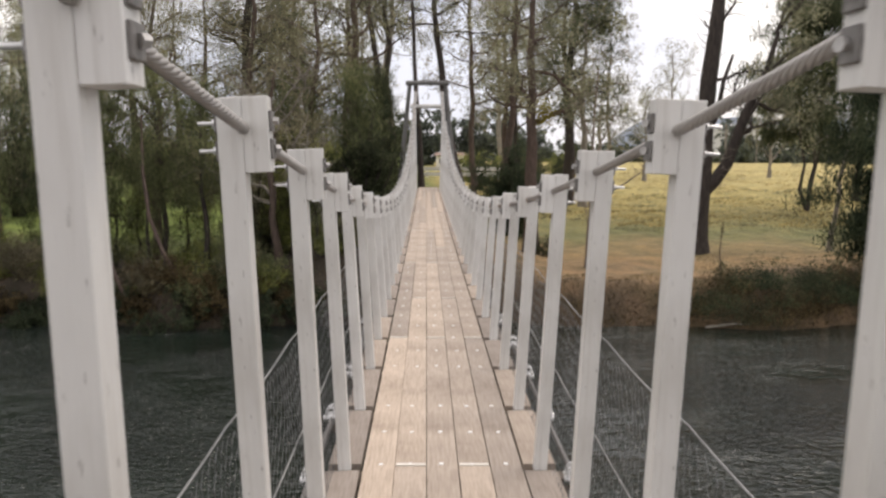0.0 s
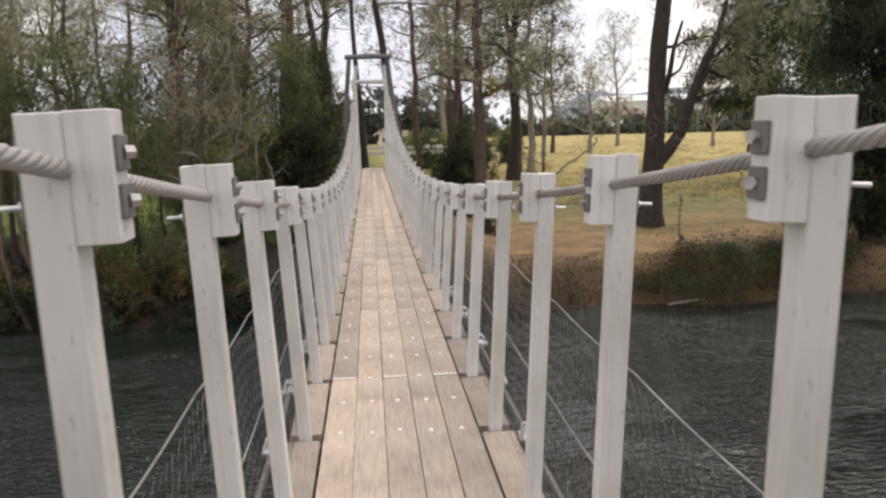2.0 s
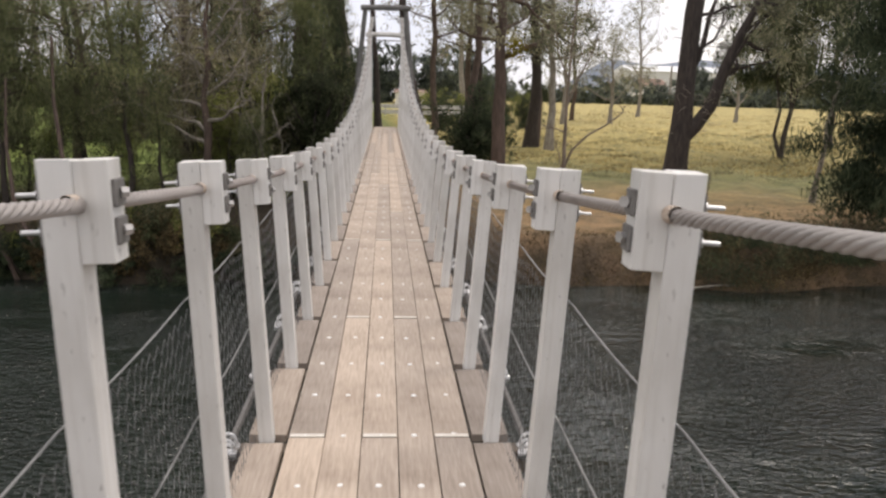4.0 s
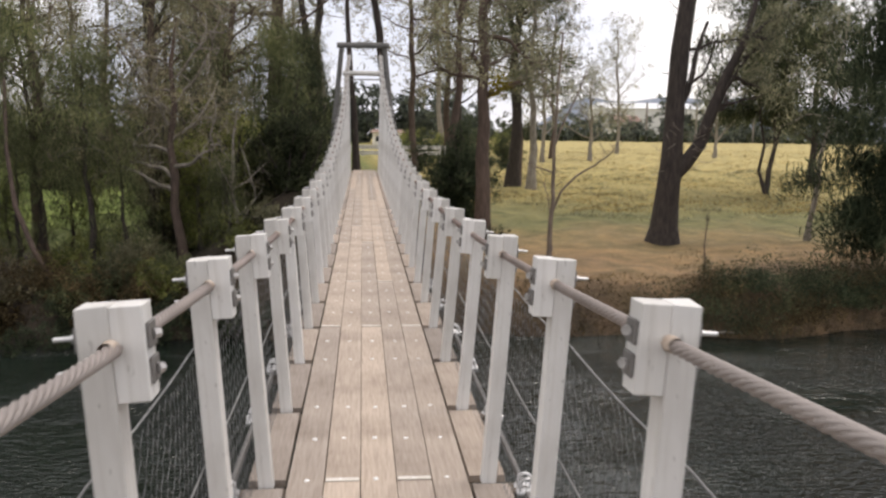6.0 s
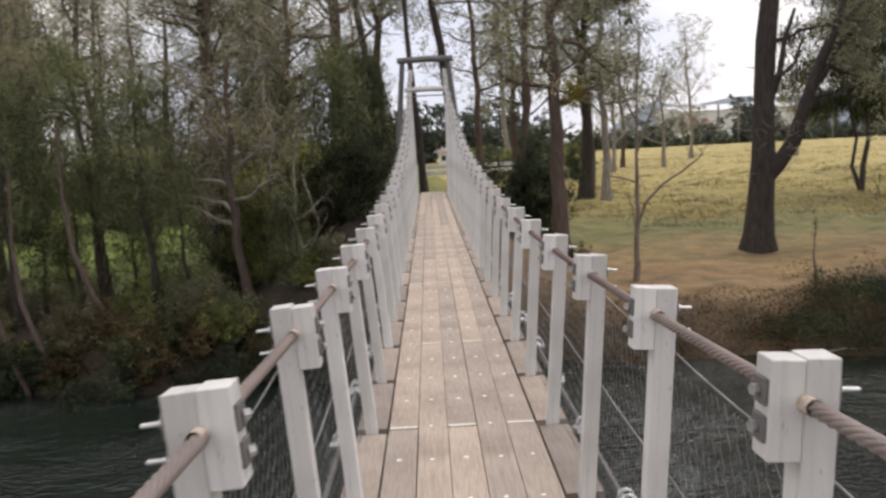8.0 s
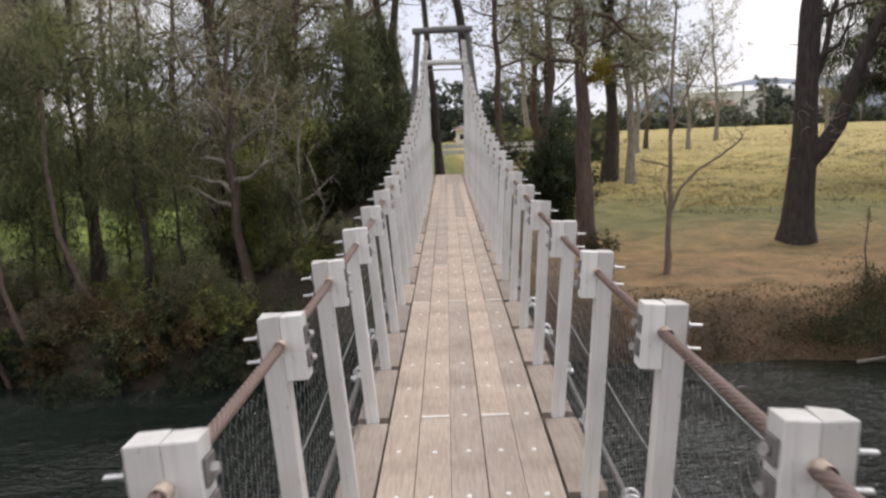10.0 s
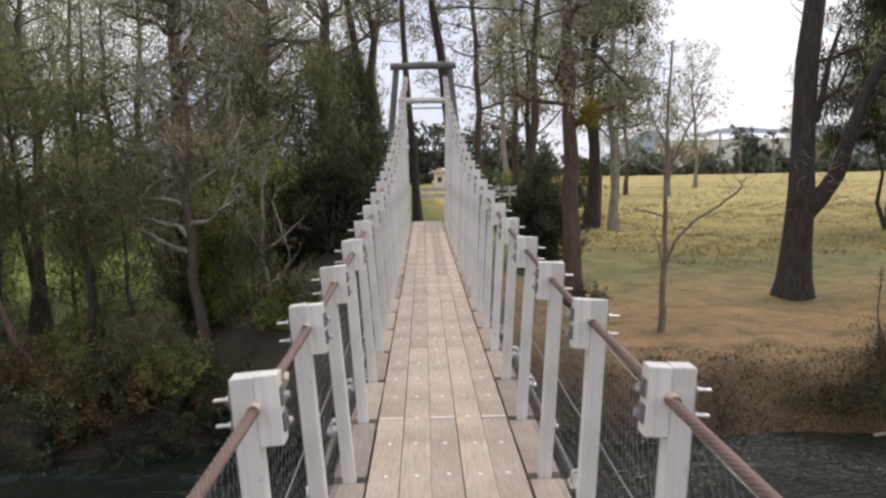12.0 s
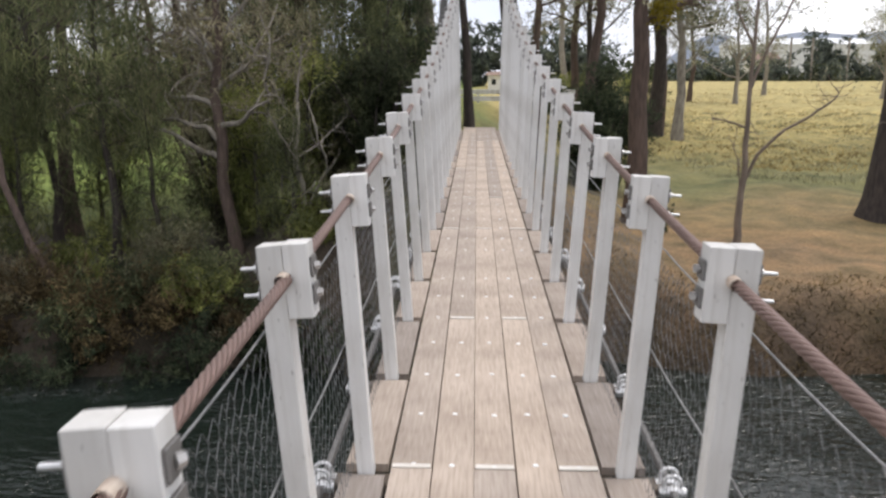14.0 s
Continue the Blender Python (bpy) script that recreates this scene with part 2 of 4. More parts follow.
STRAW = make_foliage("dry_straw_grass", (0.22, 0.17, 0.075), (0.33, 0.26, 0.125), (0.44, 0.37, 0.2))
BANK_STRAW = make_foliage("brown_bank_grass", (0.06, 0.046, 0.03), (0.13, 0.1, 0.058), (0.24, 0.185, 0.105))


# ---- helpers for meshes ----
def mesh_of(name, verts, faces, mat=None, smooth=False):
    me = bpy.data.meshes.new(name)
    if isinstance(verts, np.ndarray) and isinstance(faces, np.ndarray):
        k, nf = faces.shape[1], len(faces)
        me.vertices.add(len(verts))
        me.vertices.foreach_set("co", verts.astype(np.float32).ravel())
        me.loops.add(nf * k)
        me.loops.foreach_set("vertex_index", faces.astype(np.int32).ravel())
        me.polygons.add(nf)
        me.polygons.foreach_set("loop_start", np.arange(0, nf * k, k, dtype=np.int32))
        me.update(calc_edges=True)
    else:
        me.from_pydata([tuple(v) for v in verts], [], [tuple(f) for f in faces])
    if mat:
        me.materials.append(mat)
    if smooth:
        me.polygons.foreach_set("use_smooth", [True] * len(me.polygons))
    me.update()
    return me


def part(name, me, parent, m=None, label=""):
    ob = new(name, me)
    ob.parent = parent
    if m is not None:
        ob.matrix_basis = m
    if label:
        ob["label"] = label
    return ob


def box_mesh(name, sx, sy, sz, mat, bevel=0.0, centre=(0, 0, 0)):
    bm = bmesh.new()
    bmesh.ops.create_cube(bm, size=1.0)
    for v in bm.verts:
        v.co = Vector((v.co.x * sx + centre[0], v.co.y * sy + centre[1], v.co.z * sz + centre[2]))
    if bevel:
        bmesh.ops.bevel(bm, geom=bm.edges[:], offset=bevel, segments=1, affect="EDGES")
    me = bpy.data.meshes.new(name)
    bm.to_mesh(me)
    bm.free()
    me.materials.append(mat)
    return me


def tube_rows(points, radii, sides, caps=True):
    """Vertices and faces of a tapered tube through the points."""
    pts = np.asarray(points, float)
    tang = np.gradient(pts, axis=0)
    tang /= np.linalg.norm(tang, axis=1)[:, None] + 1e-9
    ref = np.array([1.0, 0, 0]) if abs(tang[0][0]) < 0.8 else np.array([0, 1.0, 0])
    verts, faces = [], []
    ang = np.linspace(0, 2 * np.pi, sides, endpoint=False)
    for p, t, r in zip(pts, tang, radii):
        u = ref - t * (ref @ t)
        u /= np.linalg.norm(u) + 1e-9
        w = np.cross(t, u)
        ref = u
        verts.append(p + r * (np.cos(ang)[:, None] * u + np.sin(ang)[:, None] * w))
    verts = np.concatenate(verts)
    for i in range(len(pts) - 1):
        for k in range(sides):
            a, b = i * sides + k, i * sides + (k + 1) % sides
            faces.append((a, b, b + sides, a + sides))
    return verts, np.array(faces)


def join_rows(rows):
    vs, fs, base = [], [], 0
    for v, f in rows:
        vs.append(v)
        fs.append(f + base)
        base += len(v)
    return np.concatenate(vs), np.concatenate(fs)


def rod_mesh(name, a, b, r, mat, sides=8):
    v, f = tube_rows([a, (np.array(a) + np.array(b)) / 2, b], [r, r, r], sides)
    return mesh_of(name, v, f, mat, True)


# ---- ground, water, distance ----
WATER_Z, BANK_Y = -4.9, 19.4
rs = np.random.RandomState(7)


def smooth01(a, b, v):
    t = np.clip((v - a) / (b - a), 0, 1)
    return t * t * (3 - 2 * t)


def bank_line(x):
    return BANK_Y + 0.5 * np.sin(x * 0.31 + 1) + 0.35 * np.sin(x * 0.83) + 0.9 * smooth01(14, 40, x)


def ground_z(x, y):
    x, y = np.asarray(x, float), np.asarray(y, float)
    side = np.abs(y - 0.0)
    field = np.interp(side, [20, 32, 60, 110, 180, 300, 600, 3000], [-3.35, -3.2, -2.25, -0.5, 1.1, 1.7, 2.5, 6.0])
    field = field + 1.3 * smooth01(-3, -14, x) * smooth01(26, 40, side)
    path = 0.18 + 0.002 * (side - 24)
    ridge = np.exp(-((x + 1.2) / 3.6) ** 2) * smooth01(20.8, 23.6, side) * (1 - smooth01(90, 140, side))
    land = field * (1 - ridge) + path * ridge
    land = land + 0.07 * np.sin(x * 0.9 + y * 0.4) * np.sin(y * 0.7) + 0.05 * np.sin(x * 2.3 - y * 1.7)
    up = smooth01(-0.3, 2.0, side - bank_line(x))
    return -6.2 * (1 - up) + land * up


def graded(lo, hi, steps):
    return np.concatenate([np.linspace(a, b, k, endpoint=False) for a, b, k in steps] + [[hi]])


gx = graded(-3000, 3000, [(-3000, -400, 10), (-400, -80, 16), (-80, -30, 40), (-30, 40, 140), (40, 100, 40), (100, 400, 16), (400, 3000, 10)])
gy = graded(-3000, 3000, [(-3000, -200, 10), (-200, -40, 20), (-40, -16, 24), (-16, 17, 6), (17, 26, 60), (26, 60, 80), (60, 140, 40), (140, 500, 24), (500, 3000, 12)])
mx_, my_ = np.meshgrid(gx, gy)
gv = np.stack([mx_, my_, ground_z(mx_, my_)], -1).reshape(-1, 3)
idx = np.arange(len(gx) * len(gy)).reshape(len(gy), len(gx))
gf = np.stack([idx[:-1, :-1], idx[:-1, 1:], idx[1:, 1:], idx[1:, :-1]], -1).reshape(-1, 4)
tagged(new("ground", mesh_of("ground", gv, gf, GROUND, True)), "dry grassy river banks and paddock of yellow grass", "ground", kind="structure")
wv = np.array([(-400, -26, WATER_Z), (400, -26, WATER_Z), (400, 26, WATER_Z), (-400, 26, WATER_Z)], float)
tagged(new("water", mesh_of("water", wv, np.array([[0, 1, 2, 3]]), WATER)), "dark green rippled river water", "river", kind="structure")

# ---- the bridge ----
FIRST, LAST = -19, 23
END_Y = 23.82
POST_W, BASE_X, SPLIT_X = 0.062, 0.492, 0.533


def deck_z(y):
    return 0.0088 * y + 0.0002 * y * y


def rope_z(y):
    return deck_z(y) + 0.9408 - 0.0086 * y + 0.0059 * y * y


bridge = tagged(new("suspension_bridge"), "white timber and wire-rope suspension footbridge over the river", "bridge")

CLEAT = box_mesh("cleat_block", 0.062, 0.0675, 0.186, WHITE, 0.002)
PLATE = box_mesh("washer_plate", 0.008, 0.05, 0.05, DULL_STEEL, 0.002)


def bolt_mesh():
    rows = [tube_rows([(-0.01, 0, 0), (0.03, 0, 0), (0.052, 0, 0)], [0.0052] * 3, 6), tube_rows([(0.004, 0, 0), (0.010, 0, 0), (0.017, 0, 0)], [0.0105] * 3, 6)]
    v, f = join_rows(rows)
    return mesh_of("bolt", v, f, STEEL)


def nut_mesh():
    bm = bmesh.new()
    bmesh.ops.create_cone(bm, cap_ends=True, segments=6, radius1=0.0115, radius2=0.010, depth=0.014, matrix=Matrix.Rotation(radians(90), 4, "Y"))
    me = bpy.data.meshes.new("bolt_head")
    bm.to_mesh(me)
    bm.free()
    me.materials.append(NUT_STEEL)
    return me


def clamp_mesh():
    """A pair of galvanised U-bolt rope clips with nuts."""
    rows = []
    for dy in (-0.035, 0.03):
        arc = [(0.0 + 0.032 * math.cos(a), dy, 0.03 + 0.03 * math.sin(a)) for a in np.linspace(math.pi, 0, 7)]
        arc = [(-0.032, dy, -0.03)] + arc + [(0.032, dy, -0.03)]
        rows.append(tube_rows(arc, [0.008] * len(arc), 6))
        for dx in (-0.032, 0.032):
            rows.append(tube_rows([(dx, dy, -0.012), (dx, dy, 0.0), (dx, dy, 0.014)], [0.016] * 3, 6))
        rows.append(tube_rows([(-0.05, dy, -0.006), (0, dy, -0.006), (0.05, dy, -0.006)], [0.02, 0.024, 0.02], 6))
    v, f = join_rows(rows)
    return mesh_of("rope_clip", v, f, STEEL)


BOLT, NUT, CLAMP = bolt_mesh(), nut_mesh(), clamp_mesh()
v, f = tube_rows([(0, -0.07, 0), (0, -0.05, 0), (0, -0.032, 0)], [0.0163, 0.0172, 0.0174], 10)
COLLAR = mesh_of("rope_collar", v, f, TAN_SMEAR, True)


def post_mesh(height, seed):
    r = random.Random(seed)
    bm = bmesh.new()
    bmesh.ops.create_cube(bm, size=1.0)
    for v in bm.verts:
        top = v.co.z > 0
        v.co = Vector((v.co.x * POST_W, v.co.y * 0.068, height if top else -0.02))
        if top:
            v.co.z += r.uniform(-0.004, 0.004)
    bmesh.ops.bevel(bm, geom=bm.edges[:], offset=0.002, segments=1, affect="EDGES")
    me = bpy.data.meshes.new("post")
    bm.to_mesh(me)
    bm.free()
    me.materials.append(WHITE)
    return me


rp = random.Random(5)
for i in range(FIRST, LAST + 1):
    y = float(i)
    z0, zh = deck_z(y), rope_z(y)
    for s in (-1, 1):
        run = SPLIT_X + POST_W / 2 - BASE_X
        tilt = math.atan2(run, zh - z0)
        length = (zh + 0.08 - z0) / math.cos(tilt)
        jig = rp.uniform(-0.008, 0.008)
        post = part("post", post_mesh(length, i * 2 + s), bridge,
                    pose(s * BASE_X, y, z0, rp.uniform(-0.5, 0.5), s * math.degrees(tilt) + rp.uniform(-0.35, 0.35), rp.uniform(-2, 2)), "white-painted square timber post")
        inner = -s * (POST_W / 2 + 0.031 + 0.0008)
        drop = length - 0.094 + rp.uniform(-0.002, 0.002)
        part("cleat_block", CLEAT, post, pose(inner, 0.0004, drop, 0, rp.uniform(-0.3, 0.3), 0), "white bolted timber cleat")
        for k, dz in enumerate((0.032, -0.036)):
            zz = drop + dz
            part("bolt", BOLT, post, pose(s * (POST_W / 2), 0.0, zz, 0, 0, 0 if s > 0 else 180), "threaded galvanised bolt end")
            part("washer_plate", PLATE, post, pose(inner - s * 0.035, 0.0, zz), "square steel washer plate")
            part("washer_plate", PLATE, post, pose(s * (POST_W / 2 + 0.004), 0.0, zz), "square steel washer plate")
            part("bolt_head", NUT, post, pose(inner - s * 0.045, 0.0, zz, 0, 0, rp.uniform(0, 60)), "galvanised hexagonal bolt head")
        if i > -8:
            part("rope_collar", COLLAR, post, pose(-s * POST_W / 2, 0, length - 0.08 / math.cos(tilt), math.degrees(math.atan(0.0118 * y)), 0, 0), "paint-smeared rope collar")
        if i % 2 == 0 or -12 < i < 12:
            part("rope_clip", CLAMP, bridge, pose(s * 0.66, y - 0.02, z0 - 0.045, 0, 0, rp.uniform(-8, 8)), "galvanised wire rope clip")

# bearers under the boards
for i in range(FIRST, LAST + 1):
    part("bearer", box_mesh("bearer", 1.34, 0.1, 0.1, BARE_TIMBER, 0.006), bridge, pose(0, i, deck_z(i) - 0.093), "dark hardwood cross bearer")

# ropes
def rope_mesh(name, line, radius, lobes, lay, mat, step=0.03):
    ys = np.arange(FIRST - 1.0, END_Y + 0.01, step)
    k = lobes * 3
    ang = np.linspace(0, 2 * np.pi, k, endpoint=False)
    rings = []
    for yy in ys:
        x, z = line(yy)
        rr = radius * (1 + 0.2 * np.cos(lobes * (ang - 2 * np.pi * yy / lay)))
        rings.append(np.stack([x + rr * np.cos(ang), np.full(k, yy), z + rr * np.sin(ang)], -1))
    v = np.concatenate(rings)
    base = np.arange(len(ys) - 1)[:, None] * k
    a = base + np.arange(k)
    b = base + (np.arange(k) + 1) % k
    f = np.stack([a, a + k, b + k, b], -1).reshape(-1, 4)
    return mesh_of(name, v, f, mat, True)


def stranded_mesh(name, s, mat, strands=6, lay=0.2, step=0.022):
    """A thick rope of helical strands along the handrail."""
    ys = np.concatenate([np.arange(FIRST - 1.0, -14, 0.1), np.arange(-14, 9, step), np.arange(9, END_Y + 0.01, 0.1)])
    zc = rope_z(ys)
    ang, k, rows = np.linspace(0, 2 * np.pi, 6, endpoint=False), 6, []
    for q in range(strands):
        a = 2 * np.pi * (q / strands + ys / lay)
        cx, cz = s * SPLIT_X + 0.0095 * np.cos(a), zc + 0.0095 * np.sin(a)
        v = np.stack([cx[:, None] + 0.0066 * np.cos(ang), np.repeat(ys[:, None], k, 1), cz[:, None] + 0.0066 * np.sin(ang)], -1).reshape(-1, 3)
        base = np.arange(len(ys) - 1)[:, None] * k
        f = np.stack([base + np.arange(k), base + np.arange(k) + k, base + (np.arange(k) + 1) % k + k, base + (np.arange(k) + 1) % k], -1).reshape(-1, 4)
        rows.append((v, f))
    v, f = join_rows(rows)
    return mesh_of(name, v, f, mat, True)


for s in (-1, 1):
    part("handrail_rope", stranded_mesh("handrail_rope", s, CABLE), bridge, None, "thick twisted wire rope, grey turning rusty")
    for h in (0.86, 0.48):
        part("net_wire", rope_mesh("net_wire", lambda y, s=s, h=h: (s * (BASE_X + POST_W / 2 + 0.012 + 0.075 * h), deck_z(y) + h - 0.012 * 4 * (y % 1) * (1 - y % 1)),
                                   0.0032, 2, 0.1, STRAND, 0.1), bridge, None, "thin galvanised wire strand")
    part("deck_rope", rope_mesh("deck_rope", lambda y, s=s: (s * 0.66, deck_z(y) - 0.05), 0.014, 6, 0.3, DULL_STEEL, 0.1), bridge, None, "galvanised deck suspension rope")


def netting_mesh(s):
    """Hexagonal wire mesh from the deck edge up to the upper wire."""
    cw, ch = 0.062, 0.056
    segs = []
    cols = int((END_Y - FIRST) / cw)
    for c in range(cols):
        y = FIRST + c * cw
        top = 0.87
        if not -14 < y < 13 and c % 2:
            continue
        rows = int(top / ch)
        for r in range(rows):
            z = r * ch
            o = cw / 2 if r % 2 else 0
            segs.append((y + o, z, y + o, z + ch * 0.45))
            segs.append((y + o, z + ch * 0.45, y + o + cw / 2, z + ch))
            segs.append((y + o, z + ch * 0.45, y + o - cw / 2, z + ch))
    q = np.array(segs)
    rr = np.random.RandomState(3 + s)
    def place(y, z):
        x = s * (BASE_X + POST_W / 2 + 0.018 + 0.08 * z) + 0.012 * np.sin(y * 5.1 + z * 7) * np.sin(z * 3.3)
        yy = y + 0.014 * np.sin(z * 13 + y * 3.7) + 0.01 * np.sin(y * 23)
        zz = deck_z(y) - 0.03 + z + 0.014 * np.sin(y * 9 + z * 5)
        return np.stack([x, yy, zz], -1)
    a, b = place(q[:, 0], q[:, 1]), place(q[:, 2], q[:, 3])
    d = b - a
    d /= np.linalg.norm(d, axis=1)[:, None]
    u = np.cross(d, np.array([1.0, 0.02, 0.03]))
    u /= np.linalg.norm(u, axis=1)[:, None]
    w = np.cross(d, u)
    R = 0.0012
    ring = [R * u, R * (-0.5 * u + 0.87 * w), R * (-0.5 * u - 0.87 * w)]
    v = np.stack([a + ring[0], a + ring[1], a + ring[2], b + ring[0], b + ring[1], b + ring[2]], 1).reshape(-1, 3)
    base = np.arange(len(q))[:, None] * 6
    f = np.concatenate([base + np.array(t) for t in ([0, 1, 4, 3], [1, 2, 5, 4], [2, 0, 3, 5])])
    return mesh_of("wire_netting", v, f, WIRE)


for s in (-1, 1):
    tagged(part("wire_netting", netting_mesh(s), bridge, None, "dark hexagonal wire netting"), kind="stuff")

# wooden tag on the rope
part("rope_tag", box_mesh("rope_tag", 0.016, 0.04, 0.034, TAG_WOOD, 0.003), bridge, pose(-0.510, 2.3, rope_z(2.3) - 0.012, 20, 15, 10), "small pale wooden tag")

# tower at the far end
TOWER_X, TOWER_Z, RAIL_Z = 0.66, 4.6, 3.71
tower = tagged(new("bridge_tower"), "timber portal tower with grey log legs and top beam", "tower")
tower.location = (-0.04, END_Y + 0.25, 0.2)
for s in (-1, 1):
    v, f = tube_rows([(s * 1.35, 0.1, -1.8), (s * 1.05, 0.1, 1.5), (s * 0.75, 0.05, 4.45)], [0.11, 0.1, 0.085], 12)
    part("tower_leg", mesh_of("tower_leg", v, f, LOG_GREY, True), tower, None, "weathered grey log leg")
v, f = tube_rows([(-0.92, -0.02, 4.47), (0, -0.02, 4.5), (0.92, -0.02, 4.49)], [0.10, 0.105, 0.10], 12)
part("top_beam", mesh_of("top_beam", v, f, LOG_GREY, True), tower, None, "dark grey log beam")
v, f = tube_rows([(-0.72, -0.12, 3.5), (0, -0.12, 3.52), (0.72, -0.12, 3.5)], [0.085, 0.085, 0.085], 12)
part("cross_rail", mesh_of("cross_rail", v, f, WHITE, True), tower, None, "white-painted round cross rail")
part("tie_rod", rod_mesh("tie_rod", (-0.72, -0.1, 3.3), (0.72, -0.1, 3.3), 0.02, DULL_STEEL), tower)

# boards
BOARD_W = 0.16


def board_mesh(y0, y1, width, thick, mat, name, cut=0.0):
    ys = np.unique(np.concatenate([[y0 + cut], np.arange(math.ceil(y0 + 1e-6), y1 - 1e-6, 1.0), [y1 - cut]]))
    w, b = width / 2, 0.0016
    prof = [(-w, -b), (-w + b, 0), (w - b, 0), (w, -b), (w, -thick), (-w, -thick)]
    v = [(px, yy - y0, deck_z(yy) - deck_z(y0) + pz) for yy in ys for px, pz in prof]
    f, k = [], len(prof)
    for i in range(len(ys) - 1):
        for j in range(k):
            a, c = i * k + j, i * k + (j + 1) % k
            f.append((a, c, c + k, a + k))
    f.append(tuple(range(k - 1, -1, -1)))
    f.append(tuple((len(ys) - 1) * k + j for j in range(k)))
    return mesh_of(name, v, f, mat)


for b in range(5):
    phase = 0 if b % 2 == 0 else 2
    cuts = [FIRST - 1.0] + [y for y in range(FIRST, LAST + 1) if (y - phase) % 5 == 0] + [END_Y]
    for y0, y1 in zip(cuts, cuts[1:]):
        me = board_mesh(y0, y1, BOARD_W - 0.0035, 0.04, DECK, "deck_board", 0.003)
        x = (b - 2) * BOARD_W
        part("deck_board", me, bridge, pose(x + rp.uniform(-0.0015, 0.0015), y0, deck_z(y0) + rp.uniform(-0.003, 0.003)), "weathered brown hardwood deck board")
        if y0 > FIRST:
            strip = board_mesh(y0 + 0.004, y0 + 0.035, BOARD_W - 0.012, 0.004, PALE_END, "board_end")
            part("board_end", strip, bridge, pose(x, y0 + 0.004, deck_z(y0) + 0.0045), "pale worn board end")
for s in (-1, 1):
    for i in range(FIRST, LAST):
        me = board_mesh(i + 0.045, i + 0.955, 0.165, 0.035, DECK_EDGE, "edge_board")
        part("edge_board", me, bridge, pose(s * (0.412 + 0.0825), i + 0.045, deck_z(i) - 0.004, 0, rp.uniform(-1, 1), rp.uniform(-0.3, 0.3)), "short weathered edge board")

# nail heads
rows = []
for i in range(FIRST, LAST + 1):
    lines = [0.0] + ([0.5, -0.5] if i % 5 in (0, 2) else [])
    for o in lines:
        for b in range(5):
            yy, xx = i + o + rp.uniform(-0.012, 0.012) + 0.03, (b - 2) * BOARD_W + rp.uniform(-0.012, 0.012)
            zz = deck_z(yy) + 0.002
            ring = [(xx + 0.0105 * math.cos(a), yy + 0.0105 * math.sin(a), zz + 0.002) for a in np.linspace(0, 2 * np.pi, 8, endpoint=False)]
            low = [(xx + 0.014 * math.cos(a), yy + 0.014 * math.sin(a), zz - 0.003) for a in np.linspace(0, 2 * np.pi, 8, endpoint=False)]
            vv = np.array(ring + low + [(xx, yy, zz + 0.0035)])
            ff = [(j, (j + 1) % 8, 16, 16) for j in range(8)] + [(j + 8, (j + 1) % 8 + 8, (j + 1) % 8, j) for j in range(8)]
            rows.append((vv, ff))
vs, fs, base = [], [], 0
for vv, ff in rows:
    vs += [tuple(v) for v in vv]
    fs += [tuple(dict.fromkeys(q + base for q in f)) for f in ff]
    base += len(vv)
tagged(part("nail_head", mesh_of("nail_head", vs, fs, NAIL), bridge, None, "galvanised nail heads, sky reflection painted white"), kind="stuff")

# ---- trees ----
def sprays(tips, n, puff, rr, per=14, tight=0.32):
    """Places of n leaves gathered into small sprays round the twig ends."""
    m = max(1, n // per)
    hub = tips[rr.randint(0, len(tips), m)] + rr.normal(size=(m, 3)) * puff * np.array([1, 1, 0.8])
    return np.repeat(hub, per, 0) + rr.normal(size=(m * per, 3)) * puff * tight


def leaves_mesh(name, centres, size, droop, mat, rr, slim=0.28, per=14):
    """One mesh of many small separate blades; those of one spray point much the same way."""
    n = len(centres)
    common = np.repeat(rr.normal(size=(n // per + 1, 3)), per, 0)[:n]
    d = common * 0.75 + rr.normal(size=(n, 3)) * 0.6
    d[:, 2] -= droop
    d /= np.linalg.norm(d, axis=1)[:, None]
    w = np.cross(d, rr.normal(size=(n, 3)))
    w /= np.linalg.norm(w, axis=1)[:, None] + 1e-9
    ln = size * rr.uniform(0.6, 1.4, (n, 1))
    v = np.stack([centres - d * ln / 2 - w * ln * slim / 2, centres - d * ln * 0.3 + w * ln * slim / 2, centres + d * ln / 2], 1).reshape(-1, 3)
    return mesh_of(name, v, np.arange(3 * n).reshape(n, 3), mat)


def bend(p, d, length, steps, rr, wander, rise):
    pts = [np.array(p, float)]
    d = np.array(d, float)
    for _ in range(steps):
        d = d + rr.normal(size=3) * wander + np.array([0, 0, rise])
        d /= np.linalg.norm(d)
        pts.append(pts[-1] + d * length / steps)
    return np.array(pts), d


